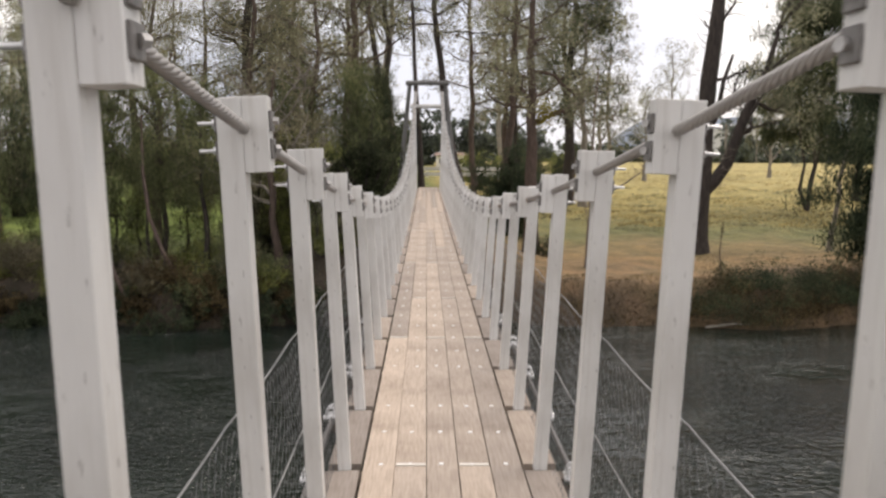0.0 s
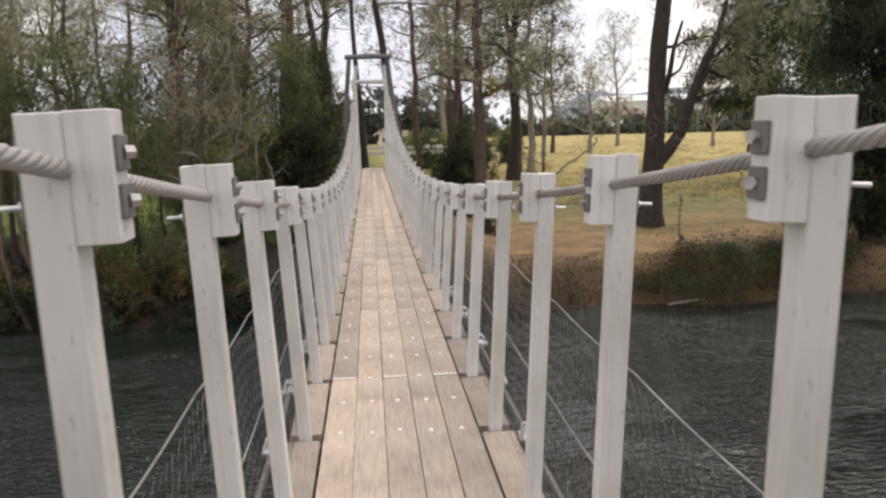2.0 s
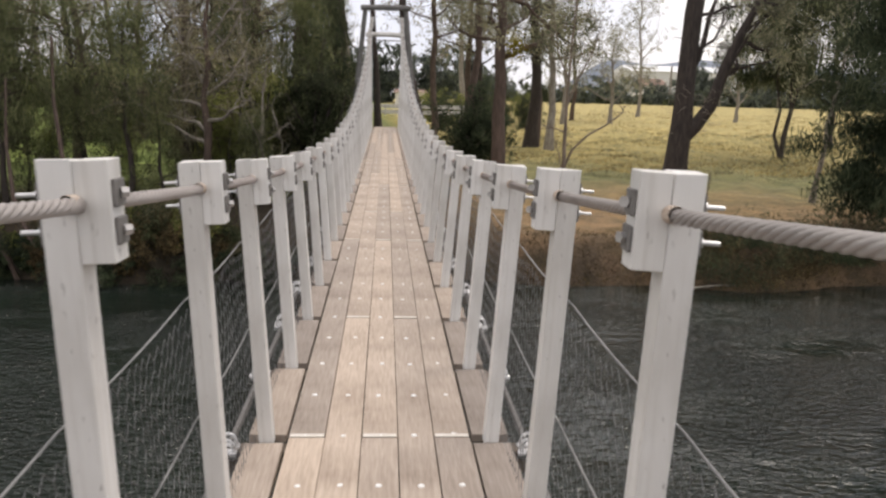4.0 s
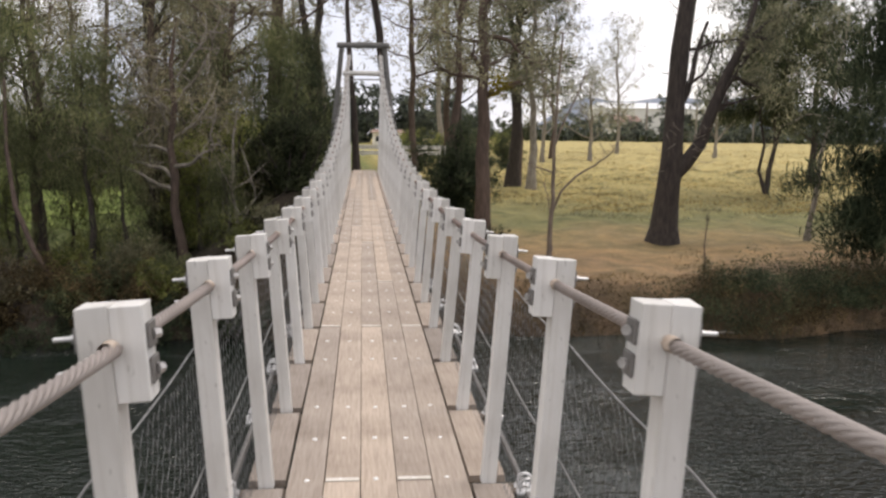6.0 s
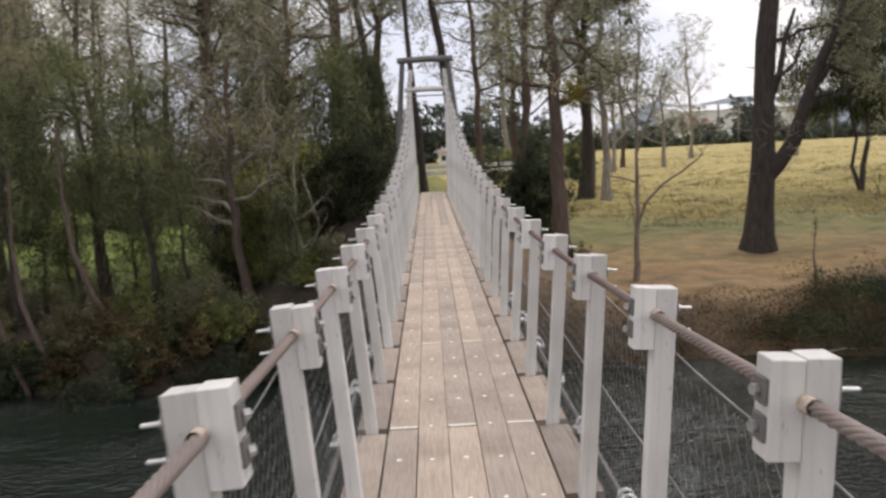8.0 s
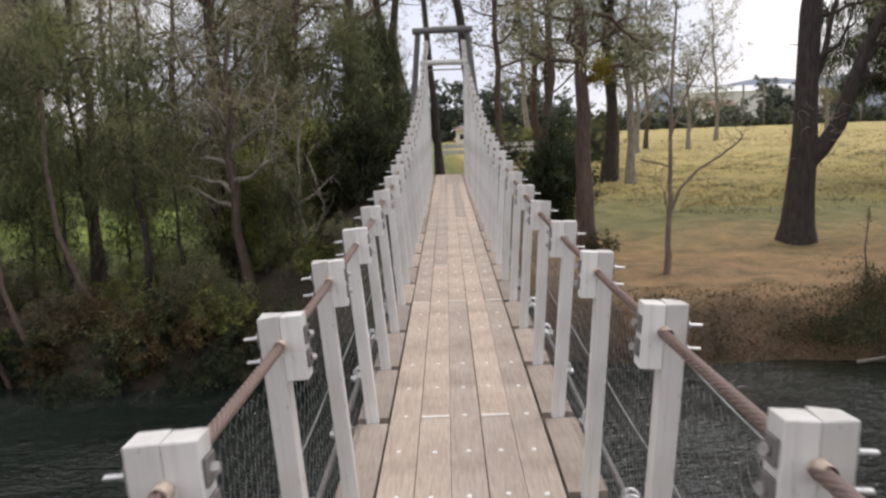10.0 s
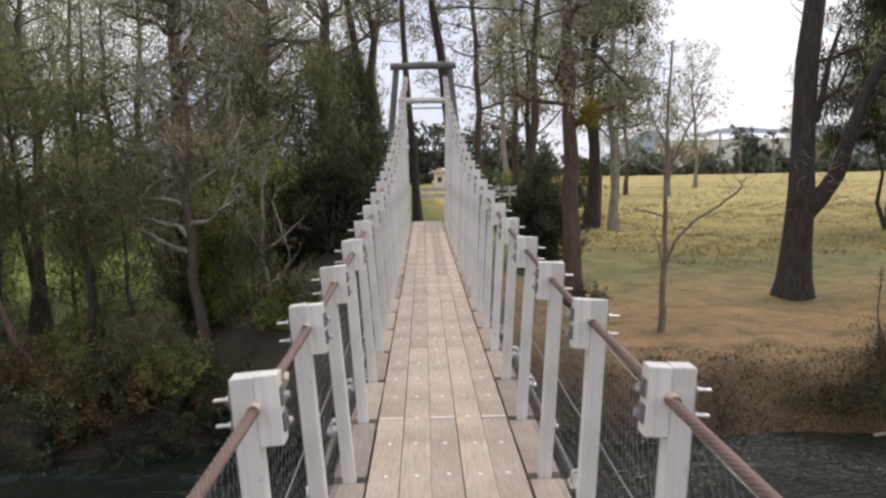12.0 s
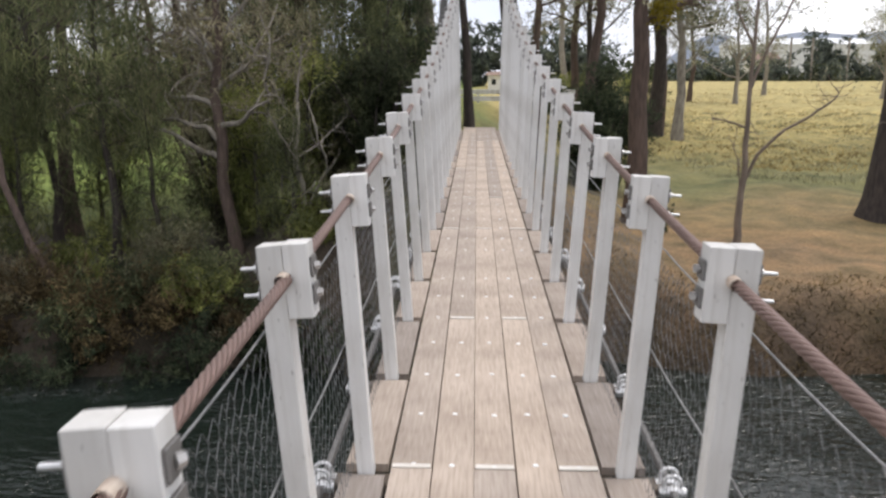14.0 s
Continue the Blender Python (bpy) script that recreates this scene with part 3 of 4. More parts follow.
def grow(rr, height, radius, lean, first, limbs, spread, rise, limb_len, twigs, wander=0.1, top=True, flare=1.5):
    """Trunk, limbs and twigs as tube rows, and the twig ends where leaves hang."""
    rows, tips = [], []
    n = 12
    h = np.linspace(0, 1, n)
    off = np.cumsum(rr.normal(size=(n, 2)) * wander * height / n, axis=0)
    off -= off[0]
    trunk = np.stack([lean[0] * h * height + off[:, 0], lean[1] * h * height + off[:, 1], h * height - 0.25 * (h == 0)], -1)
    rad = radius * (1 - 0.78 * h) * (1 + (flare - 1) * np.exp(-h * 22))
    rows.append(tube_rows(trunk, rad, 10))
    for q in range(limbs):
        t = first + (1 - first) * (q + rr.uniform(0, 1)) / limbs
        t = min(t, 0.98)
        p = np.array([np.interp(t, h, trunk[:, c]) for c in range(3)])
        r0 = np.interp(t, h, rad) * rr.uniform(0.35, 0.6)
        a = q * 2.4 + rr.uniform(-0.6, 0.6)
        d = np.array([math.cos(a) * spread, math.sin(a) * spread, rr.uniform(0.2, 0.8) * rise])
        ln = limb_len * (1.15 - 0.6 * (t - first) / max(1e-3, 1 - first)) * rr.uniform(0.7, 1.25)
        pts, d1 = bend(p, d / np.linalg.norm(d), ln, 6, rr, 0.22, 0.05 * rise)
        rows.append(tube_rows(pts, np.linspace(r0, r0 * 0.25, 7), 6))
        for w in range(twigs):
            u = rr.uniform(0.3, 1.0)
            p2 = np.array([np.interp(u, np.linspace(0, 1, 7), pts[:, c]) for c in range(3)])
            d2 = d1 + rr.normal(size=3) * 0.7
            d2 /= np.linalg.norm(d2)
            pt2, _ = bend(p2, d2, ln * rr.uniform(0.25, 0.5), 4, rr, 0.3, 0.02)
            rows.append(tube_rows(pt2, np.linspace(r0 * 0.3, r0 * 0.06 + 0.003, 5), 3))
            tips += [pt2[-1], pt2[-2], pt2[2]]
    return rows, np.array(tips)


def tree(name, label, x, y, seed, height, radius, bark, leaf, leaves=9000, size=0.16, droop=0.7, lean=(0, 0), first=0.35, limbs=14, spread=1.0,
         rise=0.7, limb_len=3.0, twigs=6, puff=0.45, wander=0.1, slim=0.28, sink=0.15, category="tree", group=""):
    rr = np.random.RandomState(seed)
    rows, tips = grow(rr, height, radius, lean, first, limbs, spread, rise, limb_len, twigs, wander)
    ob = tagged(new(name), label, category, group)
    ob.location = (x, y, float(ground_z(x, y)) - sink)
    v, f = join_rows(rows)
    part("trunk", mesh_of("trunk", v, f, bark, True), ob)
    if leaves:
        part("crown", leaves_mesh("crown", sprays(tips, leaves, puff, rr), size, droop, leaf, rr, slim), ob)
    return ob


def she_oak(label, x, y, seed, h, w, leaf, leaves, clear=0.12, lean=(0, 0), size=0.34, peak=0.35, stems=1, bark=BARK_DARK, name="she_oak", group="she-oaks", slim=0.075, limbs=34):
    """A feathery tree: limbs that rise and then droop, hung with long thin needle sprays."""
    rr = np.random.RandomState(seed)
    ob = tagged(new(name), label, "tree", group)
    ob.location = (x, y, float(ground_z(x, y)) - 0.12)
    rows, limb_rows, tips = [], [], []
    for q in range(stems):
        a = q * 2.1 + seed
        off = np.array([math.cos(a), math.sin(a)]) * (0.09 * (stems > 1))
        hs = np.linspace(0, 1, 10)
        jig = np.cumsum(rr.normal(size=(10, 2)) * 0.012 * h, axis=0)
        jig -= jig[0]
        trunk = np.stack([(lean[0] + off[0]) * hs * h + jig[:, 0], (lean[1] + off[1]) * hs * h + jig[:, 1], hs * h], -1)
        rad = (0.05 + 0.011 * h) / math.sqrt(stems) * (1 - 0.86 * hs) * (1 + 0.5 * np.exp(-hs * 25))
        rows.append(tube_rows(trunk, rad, 8))
        for k in range(limbs // stems):
            t = clear + (0.98 - clear) * (k + rr.uniform(0, 1)) * stems / limbs
            shape = np.interp(t, [0, clear, clear + peak * 0.5, clear + peak, 1.0], [0.3, 0.55, 0.95, 1.0, 0.12])
            ln = w * shape * rr.uniform(0.6, 1.15)
            p = np.array([np.interp(t, hs, trunk[:, c]) for c in range(3)])
            a = k * 2.4 + rr.uniform(-0.5, 0.5)
            u = np.linspace(0, 1, 6)[:, None]
            out = np.array([[math.cos(a), math.sin(a), 0]])
            pts = p + out * ln * u + np.array([[0, 0, 1.0]]) * ln * (0.75 * u - 0.8 * u * u) + rr.normal(size=(6, 3)) * 0.06 * ln * u
            limb_rows.append(tube_rows(pts, np.linspace(0.014 + 0.008 * ln, 0.005, 6), 4))
            tips += list(pts[2:]) + [pts[4] * 0.5 + pts[5] * 0.5]
            for g in range(4):
                e = pts[rr.randint(2, 6)] + rr.normal(size=3) * (0.22 * ln, 0.22 * ln, 0.1)
                tips += [e, e - (0, 0, 0.25)]
    v, f = join_rows(rows)
    part("trunk", mesh_of("trunk", v, f, bark, True), ob)
    v, f = join_rows(limb_rows)
    tagged(part("branchwork", mesh_of("branchwork", v, f, bark, True), ob), kind="stuff")
    tips = np.array(tips)
    c = sprays(tips, leaves, 0.17 * math.sqrt(w), rr, 16, 0.75) - (0, 0, 0.12)
    part("crown", leaves_mesh("crown", c[c[:, 2] > 0.25], size, 1.5, leaf, rr, slim, 16), ob)
    return ob


# big forked gum in the paddock
def forked_gum():
    rr = np.random.RandomState(31)
    ob = tagged(new("gum_tree"), "large dark gum tree forking low over the paddock", "tree")
    x, y = 13.86, 31.5
    ob.location = (x, y, float(ground_z(x, y)) - 0.1)
    rows, tips = [], []
    main = np.array([(0, 0, 0), (0.05, 0, 0.8), (0.12, 0, 2.0), (0.2, 0, 3.0), (0.28, 0, 4.0), (0.33, 0.1, 5.0), (0.42, 0.2, 7), (0.55, 0.3, 9), (0.8, 0.2, 11.5), (1.0, 0.3, 14)])
    rad = np.array([0.86, 0.66, 0.56, 0.52, 0.5, 0.45, 0.42, 0.42, 0.37, 0.26])
    rows.append(tube_rows(main, rad, 16))
    arm = np.array([(0.25, 0, 3.1), (0.9, -0.1, 3.8), (1.5, -0.2, 4.7), (1.95, -0.3, 6.2), (2.55, -0.4, 7.9), (3.2, -0.5, 9.3), (3.8, -0.3, 11.3)])
    rows.append(tube_rows(arm, np.array([0.38, 0.34, 0.3, 0.27, 0.22, 0.16, 0.1]), 10))
    upper = np.array([(0.45, 0.15, 6.3), (0.85, 0.1, 6.9), (1.05, 0.0, 7.8), (1.2, 0.0, 8.8), (1.65, 0.0, 10.2)])
    rows.append(tube_rows(upper, np.array([0.2, 0.16, 0.13, 0.11, 0.07]), 8))
    for src, lo in ((main, 6), (arm, 3)):
        for q in range(9):
            p = src[lo + q % (len(src) - lo)] + rr.normal(size=3) * 0.1
            d = np.abs(rr.normal(size=3)) * (1, 0.8, 0.3) + (0.35, -0.4, 0.35)
            pts, d1 = bend(p, d / np.linalg.norm(d), rr.uniform(1.6, 3.4), 6, rr, 0.25, 0.05)
            rows.append(tube_rows(pts, np.linspace(0.11, 0.03, 7), 6))
            for w in range(7):
                p2 = pts[rr.randint(2, 7)]
                d2 = d1 + rr.normal(size=3) * 0.8
                pt2, _ = bend(p2, d2 / np.linalg.norm(d2), rr.uniform(0.6, 1.3), 4, rr, 0.3, 0)
                rows.append(tube_rows(pt2, np.linspace(0.03, 0.008, 5), 4))
                tips += [pt2[-1], pt2[2]]
    v, f = join_rows(rows)
    part("trunk", mesh_of("trunk", v, f, BARK_DARK, True), ob)
    tangle = []
    for q in range(34):
        a = rr.uniform(0, 6.28)
        p = np.array([0.7 + 0.5 * math.cos(a), 0.5 * math.sin(a) - 0.1, rr.uniform(3.4, 5.3)])
        pts, _ = bend(p, np.array([math.cos(a), math.sin(a), rr.uniform(-0.1, 0.5)]), rr.uniform(0.5, 1.5), 7, rr, 0.35, -0.03)
        tangle.append(tube_rows(pts, np.linspace(0.018, 0.006, 8), 4))
    v, f = join_rows(tangle)
    tagged(part("twig_tangle", mesh_of("twig_tangle", v, f, BARK_PALE, True), ob, None, "pale bare twigs round the fork"), kind="stuff")
    tips = np.array(tips)
    tips = tips[(tips[:, 0] > 3.2) & (tips[:, 2] > 7.0)]
    c = sprays(tips, 8000, 0.4, rr)
    part("crown", leaves_mesh("crown", c, 0.17, 0.8, LEAF_GREY, rr), ob)


forked_gum()

gum = dict(height=15, radius=0.36, bark=BARK_BROWN, leaf=LEAF_GREY, leaves=9000, first=0.42, limbs=18, limb_len=3.0, size=0.15, puff=0.42, slim=0.34)
near_gum = tree("gum_tree", "tall brown gum trunk with a yellow leafy sprig", 5.15, 29.8, 11, **gum)
rr = np.random.RandomState(8)
sprig = rr.normal(size=(700, 3)) * (0.25, 0.25, 0.28) + (0.45, -0.55, 7.0)
tagged(part("yellow_sprig", leaves_mesh("yellow_sprig", sprig, 0.17, 0.6, LEAF_YELLOW, rr), near_gum, None, "bright yellow leaf sprig"), kind="stuff")
tree("gum_tree", "distant straight gum tree at the paddock edge", 11.75, 59.9, 12, **{**gum, "height": 22, "radius": 0.5, "limb_len": 4.5, "leaves": 22000, "size": 0.24, "puff": 0.7, "bark": BARK_DARK})
tree("gum_tree", "grey gum trunk rising out of a dark bush", 4.35, 38, 13, **{**gum, "height": 19, "radius": 0.26, "limb_len": 3.4, "first": 0.5})
tree("gum_tree", "dark leaning trunk behind the tower", 1.9, 34, 14, **{**gum, "height": 18, "radius": 0.27, "bark": BARK_DARK, "lean": (-0.07, 0), "first": 0.55})
tree("gum_tree", "slender dark trunk behind the tower", -0.3, 30.5, 15, **{**gum, "height": 15, "radius": 0.15, "bark": BARK_DARK, "lean": (-0.045, 0), "first": 0.6, "wander": 0.05, "leaves": 9000})
tree("gum_tree", "tall dark gum beyond the bridge end", -2.0, 42, 16, **{**gum, "height": 20, "radius": 0.26, "bark": BARK_DARK, "lean": (-0.08, 0), "first": 0.5})
tree("gum_tree", "tall dark gum beyond the bridge end", -2.7, 43, 17, **{**gum, "height": 20, "radius": 0.26, "bark": BARK_DARK, "lean": (-0.04, 0), "first": 0.5})
tree("gum_tree", "tall brown gum trunk above the thicket", -4.3, 35, 18, **{**gum, "height": 18, "radius": 0.34, "first": 0.45})
tree("gum_tree", "dark gum trunk behind the dead branches", -9.2, 33, 19, **{**gum, "height": 17, "radius": 0.42, "bark": BARK_DARK, "leaf": LEAF_BROWN, "leaves": 20000})

# sapling on the mown bank
def sapling():
    rr = np.random.RandomState(21)
    ob = tagged(new("sapling"), "thin tan sapling with one long bent branch", "tree")
    x, y = 7.09, 25.25
    ob.location = (x, y, float(ground_z(x, y)) - 0.05)
    rows, tips = [], []
    for line, r0, r1 in (([(0, 0, 0), (0.02, 0, 0.5), (0.03, 0, 1.2), (0.1, 0, 2.6), (0.1, 0, 4), (0.15, 0.05, 6), (0.32, 0.1, 8.8)], 0.13, 0.03),
                         ([(0.1, 0, 2.1), (0.42, -0.1, 2.9), (0.95, -0.15, 3.45), (1.7, -0.2, 3.9), (2.2, -0.2, 4.25), (2.36, -0.2, 4.5), (2.25, -0.2, 4.62)], 0.05, 0.018),
                         ([(0.1, 0, 3.55), (-0.3, 0.05, 3.7), (-0.85, 0.05, 3.8)], 0.035, 0.012),
                         ([(0.12, 0, 4.6), (0.5, 0.1, 5.6), (1.0, 0.2, 6.5), (1.3, 0.2, 7.4)], 0.05, 0.015),
                         ([(0.15, 0, 5.6), (-0.3, 0.1, 6.6), (-0.55, 0.1, 8.0)], 0.04, 0.012),
                         ([(0.05, 0, 1.7), (-0.12, -0.1, 2.6), (-0.3, -0.1, 3.2)], 0.025, 0.01)):
        pts = np.array(line, float)
        t, u = np.linspace(0, 1, len(pts)), np.linspace(0, 1, 3 * len(pts))
        pts = np.stack([np.interp(u, t, pts[:, c]) for c in range(3)], -1) + rr.normal(size=(len(u), 3)) * 0.012
        rows.append(tube_rows(pts, np.linspace(r0, r1, len(u)), 7))
        for q in range(9):
            d = rr.normal(size=3) + (0, 0, 0.4)
            k = rr.randint(len(u) // 2, len(u))
            pt, _ = bend(pts[k], d / np.linalg.norm(d), rr.uniform(0.3, 0.9), 4, rr, 0.3, 0.05)
            rows.append(tube_rows(pt, np.linspace(0.012, 0.004, 5), 4))
            if pt[-1][2] > 4.8:
                tips.append(pt[-1])
    v, f = join_rows(rows)
    part("trunk", mesh_of("trunk", v, f, BARK_TAN, True), ob)
    tips = np.array(tips)
    part("crown", leaves_mesh("crown", tips[rr.randint(0, len(tips), 700)] + rr.normal(size=(700, 3)) * 0.25, 0.13, 0.6, LEAF_GREY, rr), ob)


sapling()

# pale bare trees far in the paddock
for x, y, sd, h in ((36, 112, 41, 18), (27.5, 95, 42, 10), (21, 92, 43, 12), (47, 104, 44, 9)):
    tree("bare_tree", "pale nearly bare gum far out in the paddock", x, y, sd, h, 0.27, BARK_PALE, LEAF_GREY, leaves=3500, size=0.3, first=0.22, limbs=14, limb_len=4.6,
         rise=1.5, puff=0.7, group="paddock trees")


# bushes
def bush(label, x, y, seed, w, h, leaf, leaves, size=0.14, stems=16, bark=BARK_DARK, name="bush", low=0.0, sink=0.1, category="bush", group="", puff=0.15):
    rr = np.random.RandomState(seed)
    ob = tagged(new(name), label, category, group)
    ob.location = (x, y, float(ground_z(x, y)) - sink)
    rows, tips = [], []
    for q in range(stems):
        a, t = q * 2.4, rr.uniform(0.15, 1)
        reach = w * t
        d = np.array([math.cos(a) * reach, math.sin(a) * reach, h * rr.uniform(0.7, 1.05) * (1 - 0.4 * t)])
        pts, d1 = bend(rr.normal(size=3) * (0.15, 0.15, 0), d / np.linalg.norm(d), np.linalg.norm(d), 7, rr, 0.12, 0.03)
        rows.append(tube_rows(pts, np.linspace(0.05, 0.012, 8) * min(1.6, h / 4), 4))
        for k in range(7):
            p = pts[rr.randint(1, 8)]
            d2 = d1 * 0.5 + rr.normal(size=3) * 0.7
            pt2, _ = bend(p, d2 / np.linalg.norm(d2), w * rr.uniform(0.15, 0.5), 3, rr, 0.25, 0)
            rows.append(tube_rows(pt2, np.linspace(0.014, 0.004, 4) * min(1.6, h / 4), 3))
            tips += [pt2[-1], pt2[1], p]
    v, f = join_rows(rows)
    part("stem", mesh_of("stem", v, f, bark, True), ob)
    tips = np.array(tips)
    c = sprays(tips, leaves, puff * w, rr)
    c = c[c[:, 2] > low]
    part("foliage", leaves_mesh("foliage", c, size, 0.5, leaf, rr), ob)
    return ob


bush("dense blackish green bush under the gums", 4.7, 36, 51, 1.9, 5.2, LEAF_BLACK, 34000, 0.17, 26)
bush("low grey green shrub at the foot of a gum", 5.6, 28.8, 52, 0.7, 1.2, LEAF_DARK, 1800, 0.1)

# thicket on the bank beside the bridge: tall ones, then undergrowth down to the water
rt = random.Random(77)
OAKS = [(-3.3, 26.3, 6.6, 2.1, LEAF_OAK, 0.03, 11000), (-9.2, 22.6, 8.0, 1.9, LEAF_OAK, 0.4, 6500), (-11.2, 23.8, 9.0, 2.2, LEAF_OAK, 0.38, 7000), (-13.4, 22.4, 8.0, 2.2, LEAF_OAK, 0.36, 7000),
        (-15.6, 24.2, 9.6, 2.4, LEAF_BLACK, 0.34, 8500), (-18.4, 22.8, 9.0, 2.5, LEAF_OAK, 0.32, 8500), (-21.6, 24.0, 10.5, 2.7, LEAF_OAK, 0.2, 15000), (-25.0, 23.4, 11.0, 2.8, LEAF_BLACK, 0.2, 15000),
        (-2.3, 28.6, 6.0, 1.5, LEAF_DARK, 0.03, 8000), (-5.9, 30.0, 9.0, 2.0, LEAF_OAK, 0.3, 11000)]
for k, (x, y, h, w, leaf, clear, count) in enumerate(OAKS):
    she_oak("dark feathery she-oak drooping over the river bank" if clear > 0.1 else "dense blackish evergreen beside the bridge end", x, y, 100 + k, h, w, leaf, count, clear,
            lean=(0.03 * math.sin(k * 2.0), -0.06 if clear > 0.1 else 0.0), limbs=30)
for k in range(17):
    x = -4.6 - k * 1.12 + rt.uniform(-0.3, 0.3)
    y = 22.4 + 2.6 * (k % 3) / 2 + rt.uniform(-0.3, 0.3)
    she_oak("young wispy dark she-oak growing in the undergrowth", x, y, 160 + k, rt.uniform(2.8, 4.8), rt.uniform(0.9, 1.4), (LEAF_OAK, LEAF_LIME, LEAF_DARK)[k % 3], 3000, 0.12,
            lean=(rt.uniform(-0.08, 0.08), -0.04), size=0.26, group="young she-oaks", limbs=18)
for k, (x, y, h, leaf, slim) in enumerate(((-5.4, 25.2, 6.0, LEAF_LIME, 0.3), (-7.4, 26.4, 7.4, LEAF_OLIVE, 0.3))):
    bush("tall olive green feathery riverside thicket", x, y, 120 + k, h * slim, h, leaf, 15000, 0.15, 16, name="riverside_thicket", category="thicket", group="bank thicket")
ROW = [(-3.0, 25.2, 4.6, 0.3, LEAF_DARK), (-2.3, 27.5, 4.4, 0.3, LEAF_BLACK), (-2.4, 23.4, 3.4, 0.34, LEAF_DARK), (-4.6, 28.5, 8.0, 0.26, LEAF_OLIVE), (-23.5, 37.0, 8.5, 0.4, LEAF_DARK),
       (-27.0, 31.0, 8.0, 0.44, LEAF_BLACK), (-6.8, 27.0, 5.4, 0.36, LEAF_OLIVE)]
made = []
for k, (x, y, h, slim, leaf) in enumerate(ROW):
    made.append(bush("dense dark evergreen thicket behind the bank", x, y, 480 + k, h * slim, h, leaf, (9000, 9000, 8000, 15000, 17000, 17000, 12000)[k], 0.17, 14, name="evergreen_thicket",
                     category="thicket", group="bank thicket"))
for k, (x, y) in enumerate(((-28.5, 38.5), (-19.2, 57), (-23.5, 59), (-15.8, 62))):
    copy_thing(made[4 + k % 2], pose(x, y, float(ground_z(x, y)) - 0.1, 0, 0, 57 * k))
for k in range(20):
    x = -2.6 - k * 1.35 + rt.uniform(-0.4, 0.4)
    y = float(bank_line(x)) + rt.uniform(1.0, 3.2)
    bush("tangled undergrowth of weeds and twigs on the bank", x, y, 140 + k, rt.uniform(0.9, 1.5), rt.uniform(0.8, 2.0), (LEAF_OLIVE, LEAF_LIME, LEAF_BROWN, LEAF_LIME)[k % 4], 6000, 0.11, 10,
         BARK_PALE if k % 3 == 0 else BARK_BROWN, name="undergrowth", category="undergrowth", group="bank undergrowth")
for k in range(30):
    x = -1.8 - k * 0.92 + rt.uniform(-0.3, 0.3)
    y = float(bank_line(x)) + rt.uniform(0.2, 1.2)
    bush("dark scrub overhanging the water", x, y, 180 + k, rt.uniform(0.8, 1.3), rt.uniform(0.9, 1.9), (LEAF_BLACK, BANK_STRAW, LEAF_BLACK)[k % 3], 4200, 0.13, 9, name="bank_scrub",
         category="scrub", group="bank scrub")
for k, x in enumerate((-5.4, -6.3, -7.1, -7.9, -8.8, -9.7)):
    y = float(bank_line(x)) + 1.35 + 0.35 * (k % 2)
    bush("dark scrub overhanging the water", x, y, 230 + k, 1.25, 0.7 + 0.3 * (k % 3), (LEAF_DARK, LEAF_OAK, BANK_STRAW)[k % 3], 4200, 0.13, 10, name="bank_scrub", category="scrub",
         group="bank scrub", puff=0.22)
KINDS = [dict(height=12.5, radius=0.24, leaf=LEAF_OLIVE, first=0.3), dict(height=14.5, radius=0.25, leaf=LEAF_GREY, first=0.15), dict(height=13.5, radius=0.22, leaf=LEAF_BROWN, first=0.18)]
BANK_TREES = [(-5.6, 28.5), (-14.5, 44.0), (-21.0, 40.5), (-12.4, 27.2), (-8.7, 30.2), (-16.2, 27.4), (-20.4, 28.2), (-26.5, 31.5), (-17.0, 46.0), (-10.6, 48.0), (-24, 42), (-13, 52)]
firsts = []
for k, (x, y) in enumerate(BANK_TREES):
    if k < 3:
        firsts.append(tree("casuarina", "tall drooping olive brown casuarina behind the thicket", x, y, 200 + k, bark=BARK_BROWN, leaves=10000, size=0.17, droop=1.2,
                           limbs=30, limb_len=2.9, puff=0.5, slim=0.2, group="bank trees", **KINDS[k]))
    else:
        copy_thing(firsts[k % 3], pose(x, y, float(ground_z(x, y)) - 0.1, 0, 0, k * 77))
bush("dark narrow conifer behind the thicket", -20.4, 40, 75, 1.5, 12.5, LEAF_BLACK, 11000, 0.22, 16, name="conifer", category="tree")
